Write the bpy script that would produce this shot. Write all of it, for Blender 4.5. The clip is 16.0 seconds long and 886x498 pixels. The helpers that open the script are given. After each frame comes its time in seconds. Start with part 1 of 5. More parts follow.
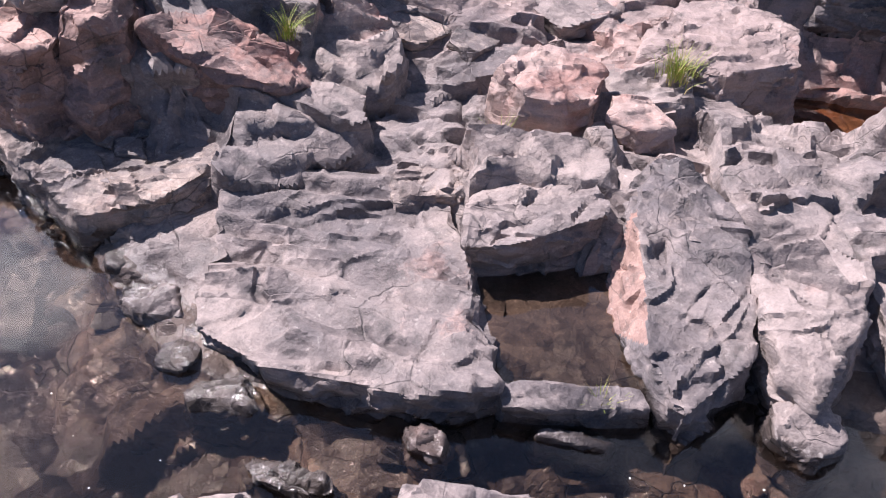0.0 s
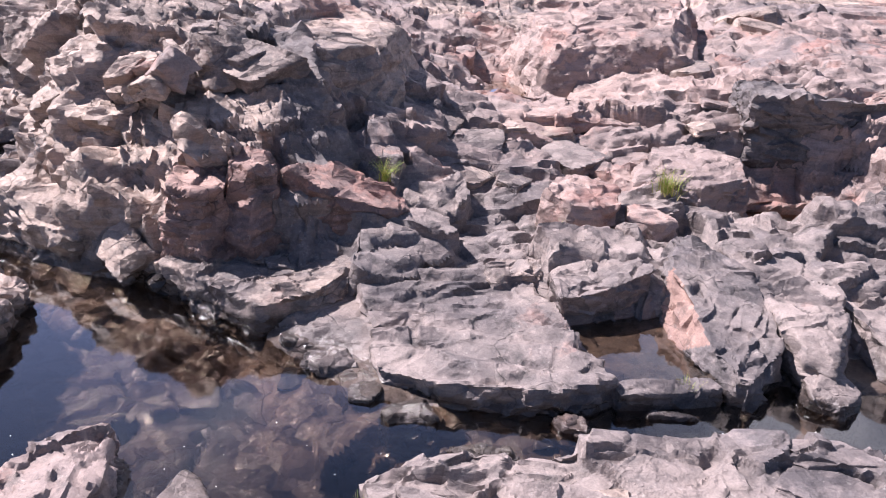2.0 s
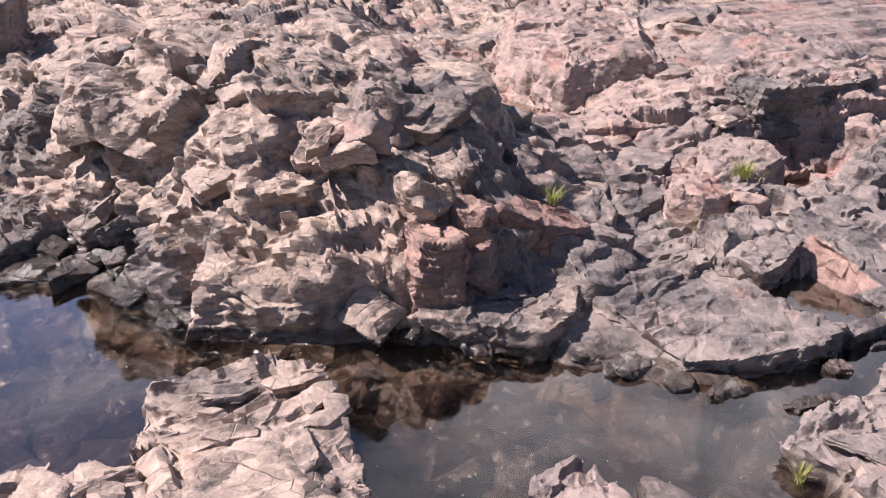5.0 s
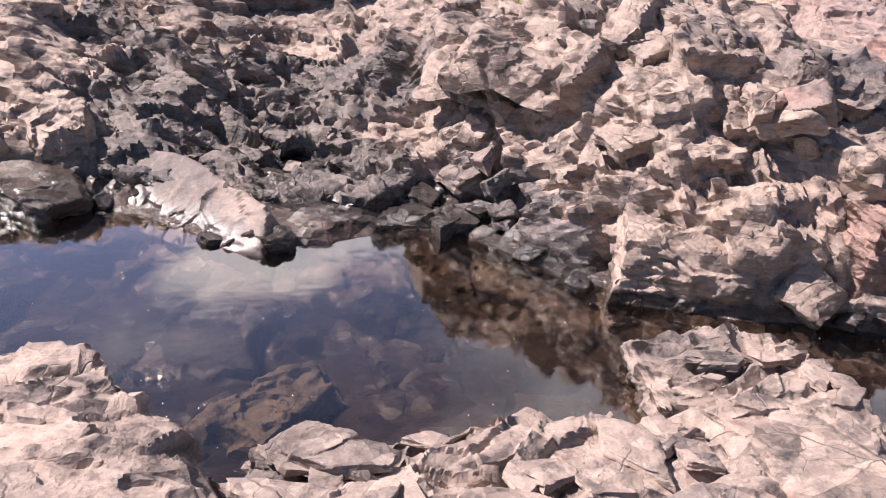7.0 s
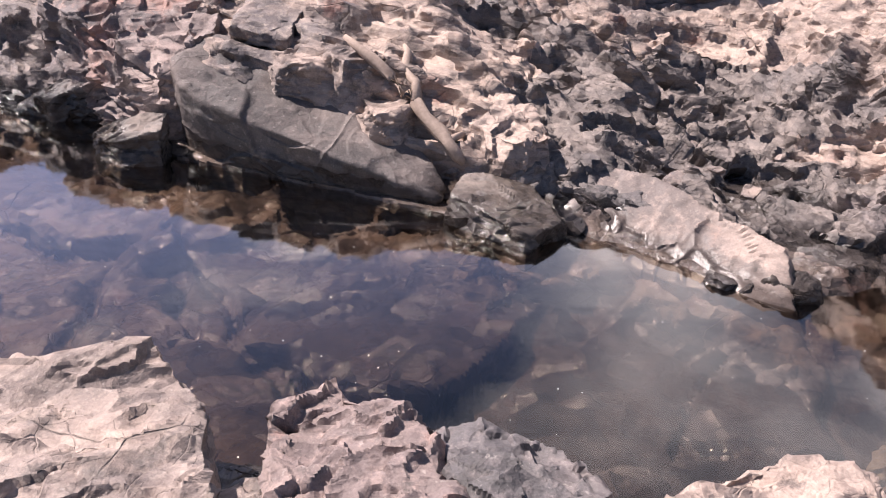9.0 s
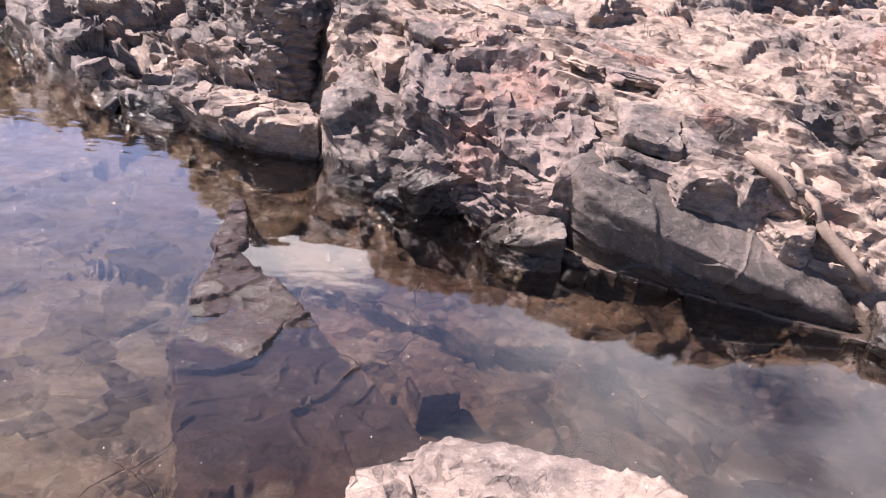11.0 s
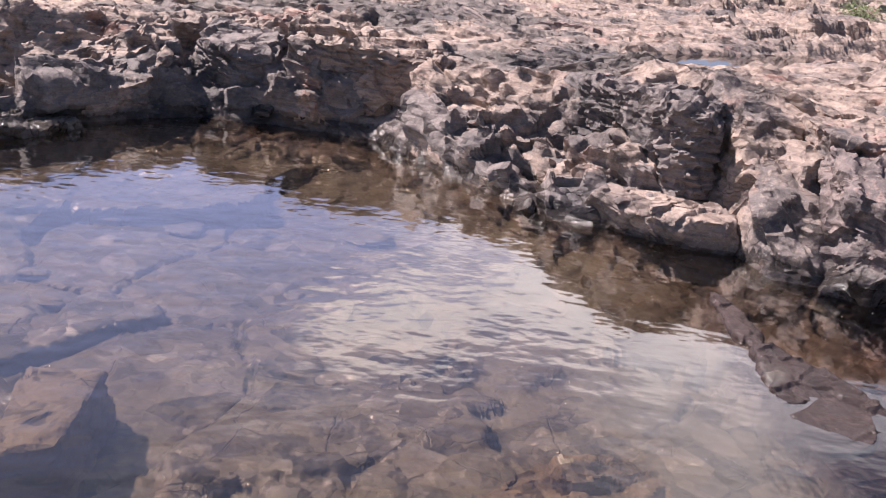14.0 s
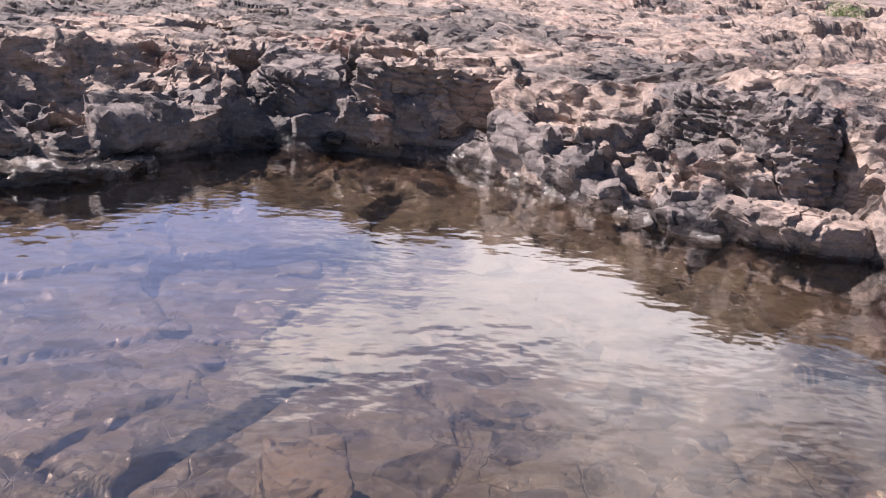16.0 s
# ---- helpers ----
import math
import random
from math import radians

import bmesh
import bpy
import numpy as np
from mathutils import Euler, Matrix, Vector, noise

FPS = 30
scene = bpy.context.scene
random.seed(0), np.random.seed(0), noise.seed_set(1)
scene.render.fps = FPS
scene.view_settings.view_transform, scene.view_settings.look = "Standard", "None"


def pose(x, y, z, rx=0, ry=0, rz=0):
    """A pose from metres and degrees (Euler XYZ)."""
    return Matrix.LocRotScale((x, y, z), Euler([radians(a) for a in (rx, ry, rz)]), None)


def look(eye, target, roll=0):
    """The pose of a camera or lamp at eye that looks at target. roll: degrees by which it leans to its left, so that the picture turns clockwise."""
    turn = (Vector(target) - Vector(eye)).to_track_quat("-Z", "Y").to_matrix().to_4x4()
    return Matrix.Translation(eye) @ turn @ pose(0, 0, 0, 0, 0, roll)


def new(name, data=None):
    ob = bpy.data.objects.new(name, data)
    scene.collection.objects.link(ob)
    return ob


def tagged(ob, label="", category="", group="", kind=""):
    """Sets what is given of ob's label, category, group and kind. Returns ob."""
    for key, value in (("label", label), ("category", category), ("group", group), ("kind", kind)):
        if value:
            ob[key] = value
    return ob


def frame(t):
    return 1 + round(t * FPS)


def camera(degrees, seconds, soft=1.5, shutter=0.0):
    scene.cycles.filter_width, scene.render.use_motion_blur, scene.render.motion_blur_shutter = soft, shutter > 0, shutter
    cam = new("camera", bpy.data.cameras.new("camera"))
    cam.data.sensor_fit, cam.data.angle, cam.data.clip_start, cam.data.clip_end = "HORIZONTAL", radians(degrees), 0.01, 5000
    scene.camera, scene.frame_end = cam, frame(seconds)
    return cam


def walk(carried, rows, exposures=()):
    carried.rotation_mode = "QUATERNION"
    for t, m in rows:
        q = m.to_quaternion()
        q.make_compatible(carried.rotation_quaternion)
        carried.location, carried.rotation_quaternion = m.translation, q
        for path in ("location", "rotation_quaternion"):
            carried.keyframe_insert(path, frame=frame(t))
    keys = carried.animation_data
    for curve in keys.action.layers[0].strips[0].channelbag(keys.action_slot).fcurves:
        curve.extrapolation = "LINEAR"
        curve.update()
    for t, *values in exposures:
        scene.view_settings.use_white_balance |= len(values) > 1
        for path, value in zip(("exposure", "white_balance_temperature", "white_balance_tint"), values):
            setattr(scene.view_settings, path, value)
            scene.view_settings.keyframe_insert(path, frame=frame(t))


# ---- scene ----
cam = camera(57.8, 16.0, soft=1.1)
PATH = [
    (0, (0.95, 0.05, 2.032), (0.88, 1.504, 0.66), 3.6),
    (0.5, (0.732, -0.244, 1.96), (0.618, 1.322, 0.722), 4.8),
    (1, (0.536, -0.71, 1.96), (0.511, 0.968, 0.873), 5.4),
    (1.5, (0.302, -0.968, 1.967), (0.348, 0.785, 1.006), 4.1),
    (2, (0.113, -1.094, 1.98), (0.273, 0.695, 1.101), 3.0),
    (2.5, (-0.133, -1.244, 2.039), (-0.012, 0.514, 1.094), 2.4),
    (3, (-0.546, -1.427, 2.049), (-0.43, 0.321, 1.085), 1.5),
    (3.2, (-0.678, -1.499, 2.107), (-0.52, 0.249, 1.147), 1.4),
    (5.3, (-2.644, -0.665, 2.193), (-1.82, 0.948, 1.344), 1.0),
    (5.5, (-2.806, -0.594, 2.103), (-2.001, 1.018, 1.235), 0.4),
    (6, (-3.102, -0.364, 1.95), (-2.398, 1.255, 1.01), 0.8),
    (6.5, (-3.523, -0.173, 1.881), (-2.849, 1.471, 0.962), 3.2),
    (7, (-4.005, -0.011, 1.896), (-3.363, 1.668, 1.02), 4.7),
    (7.5, (-4.445, 0.292, 1.894), (-3.879, 1.99, 1.002), 4.2),
    (8, (-4.941, 0.524, 1.846), (-4.346, 2.197, 0.926), 4.4),
    (8.5, (-5.37, 0.776, 1.881), (-4.821, 2.454, 0.941), 4.8),
    (9, (-5.884, 1.122, 1.863), (-5.444, 2.809, 0.883), 5.7),
    (9.5, (-6.396, 1.431, 1.882), (-5.975, 3.104, 0.87), 7.1),
    (10, (-6.941, 1.773, 1.871), (-6.564, 3.45, 0.848), 7.9),
    (10.2, (-7.146, 1.839, 1.879), (-6.772, 3.526, 0.872), 8.8),
    (12.3, (-9.545, 1.826, 1.811), (-8.831, 3.564, 1.128), 9.6),
    (12.5, (-9.689, 1.892, 1.786), (-9.024, 3.65, 1.102), 8.9),
    (13, (-9.956, 1.969, 1.771), (-9.428, 3.76, 1.054), 8.1),
    (13.5, (-10.226, 1.896, 1.813), (-9.81, 3.706, 1.072), 8.6),
    (14, (-10.402, 1.862, 1.795), (-10.09, 3.699, 1.07), 7.5),
    (14.5, (-10.6, 1.929, 1.761), (-10.352, 3.787, 1.065), 5.4),
    (15, (-10.972, 1.828, 1.684), (-10.57, 3.677, 1.035), 6.8),
    (15.5, (-11.336, 2.088, 1.648), (-10.841, 3.913, 0.998), 6.9),
    (16, (-11.62, 2.34, 1.651), (-11.163, 4.166, 0.975), 5.6),
]
walk(cam, [(t, look(eye, target, roll)) for t, eye, target, roll in PATH],
     [(0.0, 0.78, 6150, 24), (3.2, 0.8, 6150, 24), (5.3, 0.52, 6600, 22), (7.5, 0.54, 6600, 22), (9.0, 0.7, 6650, 22), (10.2, 0.86, 6650, 24), (12.3, 0.54, 6650, 25), (16.0, 0.52, 6550, 23)])

# ---- light ----
SUN_AZ, SUN_EL = -61.0, 49.5      # degrees left of +y, above the horizon
world = bpy.data.worlds.new("sky")
scene.world = world
world.use_nodes = True
wn, wl = world.node_tree.nodes, world.node_tree.links
wn.clear()
w_out, w_bg = wn.new("ShaderNodeOutputWorld"), wn.new("ShaderNodeBackground")
sky = wn.new("ShaderNodeTexSky")
sky.sky_type, sky.sun_disc = "NISHITA", False
sky.sun_elevation, sky.sun_rotation = radians(SUN_EL), radians(SUN_AZ)
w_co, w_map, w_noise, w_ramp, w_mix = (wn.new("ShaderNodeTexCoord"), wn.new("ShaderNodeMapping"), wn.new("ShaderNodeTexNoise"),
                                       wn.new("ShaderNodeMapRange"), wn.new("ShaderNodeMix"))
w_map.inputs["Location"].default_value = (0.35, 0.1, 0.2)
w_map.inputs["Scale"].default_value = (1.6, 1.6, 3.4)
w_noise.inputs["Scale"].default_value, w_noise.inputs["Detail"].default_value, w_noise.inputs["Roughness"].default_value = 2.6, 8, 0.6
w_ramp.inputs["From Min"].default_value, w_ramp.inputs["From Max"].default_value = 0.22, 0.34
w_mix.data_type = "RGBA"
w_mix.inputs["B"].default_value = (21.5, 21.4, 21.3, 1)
wl.new(w_co.outputs["Generated"], w_map.inputs["Vector"])
wl.new(w_map.outputs["Vector"], w_noise.inputs["Vector"])


def w_math(op, a, b, c=None):
    m = wn.new("ShaderNodeMath")
    m.operation = op
    for k, v in enumerate((a, b, c)):
        if hasattr(v, "is_output"):
            wl.new(v, m.inputs[k])
        elif v is not None:
            m.inputs[k].default_value = v
    return m.outputs[0]


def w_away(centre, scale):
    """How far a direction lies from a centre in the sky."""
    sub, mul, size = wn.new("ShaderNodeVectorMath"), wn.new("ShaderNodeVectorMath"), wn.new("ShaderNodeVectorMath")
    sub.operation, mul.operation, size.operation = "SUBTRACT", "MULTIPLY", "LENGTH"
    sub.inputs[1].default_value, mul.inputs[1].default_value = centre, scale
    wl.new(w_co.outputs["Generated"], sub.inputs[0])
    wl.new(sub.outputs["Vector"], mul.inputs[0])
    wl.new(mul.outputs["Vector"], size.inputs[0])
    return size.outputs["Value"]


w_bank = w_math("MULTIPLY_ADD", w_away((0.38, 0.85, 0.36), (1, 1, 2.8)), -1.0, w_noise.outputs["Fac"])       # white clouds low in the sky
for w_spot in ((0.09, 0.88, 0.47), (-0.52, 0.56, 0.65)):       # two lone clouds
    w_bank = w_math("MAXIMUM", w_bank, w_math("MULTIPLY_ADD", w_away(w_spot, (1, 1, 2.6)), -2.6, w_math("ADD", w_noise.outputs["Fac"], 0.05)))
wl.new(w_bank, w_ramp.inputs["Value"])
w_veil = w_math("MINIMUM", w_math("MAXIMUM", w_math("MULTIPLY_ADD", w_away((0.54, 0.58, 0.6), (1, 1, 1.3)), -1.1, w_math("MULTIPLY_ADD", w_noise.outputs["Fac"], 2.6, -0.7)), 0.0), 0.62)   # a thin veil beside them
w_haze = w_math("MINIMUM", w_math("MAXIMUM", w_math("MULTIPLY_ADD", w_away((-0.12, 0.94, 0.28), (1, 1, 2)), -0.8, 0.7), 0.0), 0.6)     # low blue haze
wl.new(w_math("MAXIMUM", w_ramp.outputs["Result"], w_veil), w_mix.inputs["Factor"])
w_low = wn.new("ShaderNodeMix")
w_low.data_type = "RGBA"
w_low.inputs["B"].default_value = (11.0, 13.0, 21.0, 1)
wl.new(w_haze, w_low.inputs["Factor"])
sky.air_density, sky.dust_density, sky.ozone_density = 1.0, 0.4, 3.0
wl.new(sky.outputs["Color"], w_low.inputs["A"])
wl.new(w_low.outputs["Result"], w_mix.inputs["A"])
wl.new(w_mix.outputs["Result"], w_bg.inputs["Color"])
w_bg.inputs["Strength"].default_value = 0.062
wl.new(w_bg.outputs["Background"], w_out.inputs["Surface"])
sun_dir = Vector((math.sin(radians(SUN_AZ)) * math.cos(radians(SUN_EL)), math.cos(radians(SUN_AZ)) * math.cos(radians(SUN_EL)), math.sin(radians(SUN_EL))))
sun = new("sun", bpy.data.lights.new("sun", "SUN"))
sun.data.energy, sun.data.angle, sun.data.color = 6.0, radians(0.5), (1.0, 0.95, 0.88)
sun.matrix_world = look((0, 0, 20), Vector((0, 0, 20)) - sun_dir)

# ---- number helpers ----


def hashed(i, j, k, s):
    n = (i * 73856093) ^ (j * 19349663) ^ (k * 83492791) ^ (s * 374761393)
    n = ((n ^ (n >> 13)) * 1274126177) & 0xFFFFFFFF
    n = ((n ^ (n >> 15)) * 2246822519) & 0xFFFFFFFF
    return ((n ^ (n >> 16)) & 0xFFFFFF) / float(0x1000000)


def value_noise(p, seed):
    """Smooth noise from -1 to 1 at points p (n, 3)."""
    f = np.floor(p)
    i, t = f.astype(np.int64), p - f
    t = t * t * (3 - 2 * t)
    out = np.zeros(len(p))
    for a in (0, 1):
        for b in (0, 1):
            for c in (0, 1):
                w = (t[:, 0] if a else 1 - t[:, 0]) * (t[:, 1] if b else 1 - t[:, 1]) * (t[:, 2] if c else 1 - t[:, 2])
                out += w * hashed(i[:, 0] + a, i[:, 1] + b, i[:, 2] + c, seed)
    return out * 2 - 1


def fbm(p, seed, octaves=3):
    return sum(value_noise(p * 2.1 ** o, seed + o) * 0.5 ** o for o in range(octaves))


def plates(p, seed, tilt=0.5, crack=0.12, deep=0.5, blend=0.1):
    """Broken rock: every cell of a jittered lattice is a plate with a height and a lean of its own, bevelled and cracked along its edges."""
    base = np.floor(p).astype(np.int64)
    n = len(p)
    f = [np.full(n, 9.0), np.full(n, 9.0)]
    cid = [np.zeros((n, 3), np.int64), np.zeros((n, 3), np.int64)]
    cen = [np.zeros((n, 3)), np.zeros((n, 3))]
    for a in (-1, 0, 1):
        for b in (-1, 0, 1):
            for c in (-1, 0, 1):
                q = base + (a, b, c)
                pt = np.stack([hashed(q[:, 0], q[:, 1], q[:, 2], seed + m) for m in range(3)], 1) * 0.9 + 0.05 + q
                dist = np.abs(pt - p)
                dist = 0.6 * np.sqrt((dist ** 2).sum(1)) + 0.4 * dist.max(1)
                first = dist < f[0]
                second = ~first & (dist < f[1])
                f[1][first], cid[1][first], cen[1][first] = f[0][first], cid[0][first], cen[0][first]
                f[0][first], cid[0][first], cen[0][first] = dist[first], q[first], pt[first]
                f[1][second], cid[1][second], cen[1][second] = dist[second], q[second], pt[second]
    high = []
    for k in (0, 1):
        r = [hashed(cid[k][:, 0], cid[k][:, 1], cid[k][:, 2], seed + 10 + m) * 2 - 1 for m in range(4)]
        high.append(r[0] + tilt * 2 * sum(r[m + 1] * (p - cen[k])[:, m] for m in range(3)))
    gap = f[1] - f[0]
    w = np.clip(gap / blend, 0, 1)
    w = 0.5 + 0.5 * w * w * (3 - 2 * w)
    return high[0] * w + high[1] * (1 - w) - deep * np.exp(-(gap / crack) ** 2)


def turned(p, rz, rx, stretch):
    m = np.array((Euler((radians(rx), 0, radians(rz))).to_matrix()))
    return (p @ m) * np.array(stretch)


def broken(p, seed, cell, amp, rz=25, rx=35, stretch=(0.75, 0.9, 1.6)):
    """The relief of fractured rock at three sizes, in metres."""
    q = turned(p + 0.25 * cell * np.stack([fbm(p / cell * 0.8, seed + 50 + m, 2) for m in range(3)], 1), rz, rx, stretch)
    return amp * (plates(q / cell, seed, 0.7, 0.035, 0.6, 0.03) + 0.5 * plates(q / (cell * 0.42), seed + 5, 0.9, 0.05, 0.4, 0.04)) + 0.12 * amp * fbm(p / (cell * 0.25), seed + 9, 3)


def bedding(p, seed, strike, gap, depth):
    """Broken beds: low scarps along the strike that face the stream, each fading in and out along its length."""
    a = radians(strike)
    along, across = p[:, 0] * math.cos(a) + p[:, 1] * math.sin(a), -p[:, 0] * math.sin(a) + p[:, 1] * math.cos(a)
    w = np.stack([along * 1.1, across * 2.0, p[:, 2] * 2], 1)
    s = across / gap + 0.9 * fbm(w / (6 * gap), seed, 2)
    i = np.floor(s)
    r = value_noise(np.stack([i * 7.0 + 0.5, along / (2.6 * gap), i * 3.0 + 0.5], 1), seed + 7)
    f = s - i
    e = max(0.2, 0.045 / gap)
    return depth * np.clip(0.35 + 1.1 * r, 0, 1.3) * np.where(f < e, f / e, (1 - f) / (1 - e))


# ---- materials ----


def rock_material(name, grey, tan, red, red_at=0.62, dark_at=0.6, wet=0.05, strata=0.5, chips=0.75, shine=0.16, relief=1.0):
    mat = bpy.data.materials.new(name)
    mat.use_nodes = True
    n, l = mat.node_tree.nodes, mat.node_tree.links
    bsdf = n["Principled BSDF"]
    geo, info = n.new("ShaderNodeNewGeometry"), n.new("ShaderNodeObjectInfo")

    def tex(scale, detail, rough=0.6, squash=None):
        t = n.new("ShaderNodeTexNoise")
        t.inputs["Scale"].default_value, t.inputs["Detail"].default_value, t.inputs["Roughness"].default_value = scale, detail, rough
        if squash:
            m = n.new("ShaderNodeMapping")
            m.inputs["Rotation"].default_value, m.inputs["Scale"].default_value = (0.6, 0.25, 0.5), squash
            l.new(geo.outputs["Position"], m.inputs["Vector"])
            l.new(m.outputs["Vector"], t.inputs["Vector"])
        else:
            l.new(geo.outputs["Position"], t.inputs["Vector"])
        return t.outputs["Fac"]

    def ramp(src, a, b, lo=0.0, hi=1.0):
        r = n.new("ShaderNodeMapRange")
        r.inputs["From Min"].default_value, r.inputs["From Max"].default_value = a, b
        r.inputs["To Min"].default_value, r.inputs["To Max"].default_value = lo, hi
        l.new(src, r.inputs["Value"])
        return r.outputs["Result"]

    def mix(fac, a, b, kind="MIX"):
        m = n.new("ShaderNodeMix")
        m.data_type, m.blend_type = "RGBA", kind
        for sock, v in (("Factor", fac), ("A", a), ("B", b)):
            if hasattr(v, "is_output"):
                l.new(v, m.inputs[sock])
            else:
                m.inputs[sock].default_value = v if sock == "Factor" else (*v, 1)
        return m.outputs["Result"]

    def calc(op, a, b):
        m = n.new("ShaderNodeMath")
        m.operation = op
        for k, v in enumerate((a, b)):
            if hasattr(v, "is_output"):
                l.new(v, m.inputs[k])
            else:
                m.inputs[k].default_value = v
        return m.outputs[0]

    big, mid, fine, grain = tex(0.9, 4), tex(4.5, 6, 0.65), tex(22, 6, 0.7), tex(120, 4, 0.7)
    bands = tex(9, 5, 0.65, (0.35, 0.6, 3.2))

    def vec(op, a, b):
        m = n.new("ShaderNodeVectorMath")
        m.operation = op
        for k, v in enumerate((a, b)):
            if hasattr(v, "is_output"):
                l.new(v, m.inputs[k])
            else:
                m.inputs[k].default_value = v
        return m.outputs["Value" if op == "DOT_PRODUCT" else "Vector"]

    wobble = n.new("ShaderNodeTexNoise")
    wobble.inputs["Scale"].default_value, wobble.inputs["Detail"].default_value = 5, 3
    l.new(geo.outputs["Position"], wobble.inputs["Vector"])
    squeeze = n.new("ShaderNodeMapping")
    squeeze.inputs["Rotation"].default_value, squeeze.inputs["Scale"].default_value = (0.6, 0.2, 0.5), (0.75, 0.9, 1.7)
    l.new(vec("ADD", geo.outputs["Position"], vec("MULTIPLY", vec("SUBTRACT", wobble.outputs["Color"], (0.5, 0.5, 0.5)), (0.07, 0.07, 0.07))), squeeze.inputs["Vector"])
    spot = squeeze.outputs["Vector"]

    def cells(scale, feature):
        v = n.new("ShaderNodeTexVoronoi")
        v.feature = feature
        v.inputs["Scale"].default_value = scale
        l.new(spot, v.inputs["Vector"])
        return v

    def facets(scale):
        v = cells(scale, "F1")
        return vec("DOT_PRODUCT", vec("SUBTRACT", spot, v.outputs["Position"]), vec("SUBTRACT", v.outputs["Color"], (0.5, 0.5, 0.5)))

    joints = calc("MINIMUM", ramp(cells(3.2, "DISTANCE_TO_EDGE").outputs["Distance"], 0.0, 0.012), ramp(cells(10, "DISTANCE_TO_EDGE").outputs["Distance"], 0.0, 0.02, 0.7, 1))
    open_joint = ramp(tex(2.3, 3), 0.48, 0.62)
    chip = calc("ADD", calc("ADD", calc("MULTIPLY", facets(6.5), 1.6), calc("MULTIPLY", facets(17), 1.0)), calc("MULTIPLY", facets(41), 0.2))
    flakes = n.new("ShaderNodeMath")
    flakes.operation = "SNAP"
    l.new(tex(2.4, 7, 0.55), flakes.inputs[0])
    flakes.inputs[1].default_value = 0.04
    chip = calc("ADD", chip, calc("MULTIPLY", flakes.outputs[0], 0.22))
    col = mix(ramp(calc("ADD", big, calc("MULTIPLY", info.outputs["Random"], 0.12)), 0.47, 0.59), grey, tan)
    col = mix(ramp(mid, 0.48, 0.66, 0, 0.5), col, tan)
    col = mix(ramp(calc("ADD", calc("MULTIPLY", tex(1.7, 5, 0.6), 0.75), calc("MULTIPLY", fine, 0.25)), red_at, red_at + 0.07, 0, 0.85), col, red)
    col = mix(ramp(bands, 0.42, 0.62, 0, strata), col, tuple(0.55 * c for c in grey))
    col = mix(ramp(fine, 0.5, 0.72, 0, 0.5), col, tuple(min(0.62, 1.35 * c + 0.05) for c in tan))
    col = mix(ramp(tex(3.1, 7, 0.7), dark_at, dark_at + 0.12, 0, 0.75), col, (0.05, 0.047, 0.048))
    col = mix(ramp(tex(38, 3, 0.6), 0.64, 0.72, 0, 0.4), col, (0.5, 0.45, 0.41))
    col = mix(ramp(tex(8, 7, 0.75), 0.55, 0.64, 0, 0.6), col, (0.055, 0.048, 0.047))
    col = mix(calc("MULTIPLY", calc("SUBTRACT", 1.0, joints), calc("MULTIPLY", open_joint, 0.5)), col, (0.03, 0.026, 0.025))
    col = mix(ramp(grain, 0.3, 0.7, 0, 1), mix(0.2, col, (0.03, 0.03, 0.03)), mix(0.05, col, (0.9, 0.85, 0.8)))
    sep = n.new("ShaderNodeSeparateXYZ")
    l.new(geo.outputs["Position"], sep.inputs[0])
    level = calc("ADD", sep.outputs["Z"], calc("MULTIPLY", calc("SUBTRACT", mid, 0.5), 0.16))
    wetness = ramp(level, wet - 0.025, wet + 0.03, 1, 0)
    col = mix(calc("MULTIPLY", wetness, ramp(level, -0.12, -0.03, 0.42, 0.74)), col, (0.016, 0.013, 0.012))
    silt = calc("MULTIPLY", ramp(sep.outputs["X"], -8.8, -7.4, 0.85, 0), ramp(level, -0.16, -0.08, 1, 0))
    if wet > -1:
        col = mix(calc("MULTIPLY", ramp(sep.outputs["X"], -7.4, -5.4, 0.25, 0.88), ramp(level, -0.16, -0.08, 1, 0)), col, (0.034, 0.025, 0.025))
    col = mix(calc("MULTIPLY", silt, ramp(mid, 0.35, 0.6, 0.45, 1)), col, (0.27, 0.25, 0.205))
    l.new(col, bsdf.inputs["Base Color"])
    dry = ramp(fine, 0.3, 0.7, 0.62, 0.9)
    rough = n.new("ShaderNodeMix")
    l.new(wetness, rough.inputs["Factor"])
    l.new(dry, rough.inputs["A"])
    rough.inputs["B"].default_value = shine
    l.new(rough.outputs["Result"], bsdf.inputs["Roughness"])
    b0, b1, b2 = n.new("ShaderNodeBump"), n.new("ShaderNodeBump"), n.new("ShaderNodeBump")
    b0.inputs["Distance"].default_value, b0.inputs["Strength"].default_value = 1.0, chips
    l.new(calc("ADD", chip, calc("MULTIPLY", joints, calc("MULTIPLY", open_joint, 0.012))), b0.inputs["Height"])
    l.new(b0.outputs["Normal"], b1.inputs["Normal"])
    b1.inputs["Distance"].default_value, b1.inputs["Strength"].default_value = 0.05, 0.3 * relief ** 3
    b2.inputs["Distance"].default_value, b2.inputs["Strength"].default_value = 0.01, 0.7 * relief
    l.new(calc("ADD", mid, calc("MULTIPLY", bands, 0.2)), b1.inputs["Height"])
    l.new(calc("ADD", fine, calc("MULTIPLY", grain, 0.3)), b2.inputs["Height"])
    l.new(b1.outputs["Normal"], b2.inputs["Normal"])
    l.new(b2.outputs["Normal"], bsdf.inputs["Normal"])
    return mat


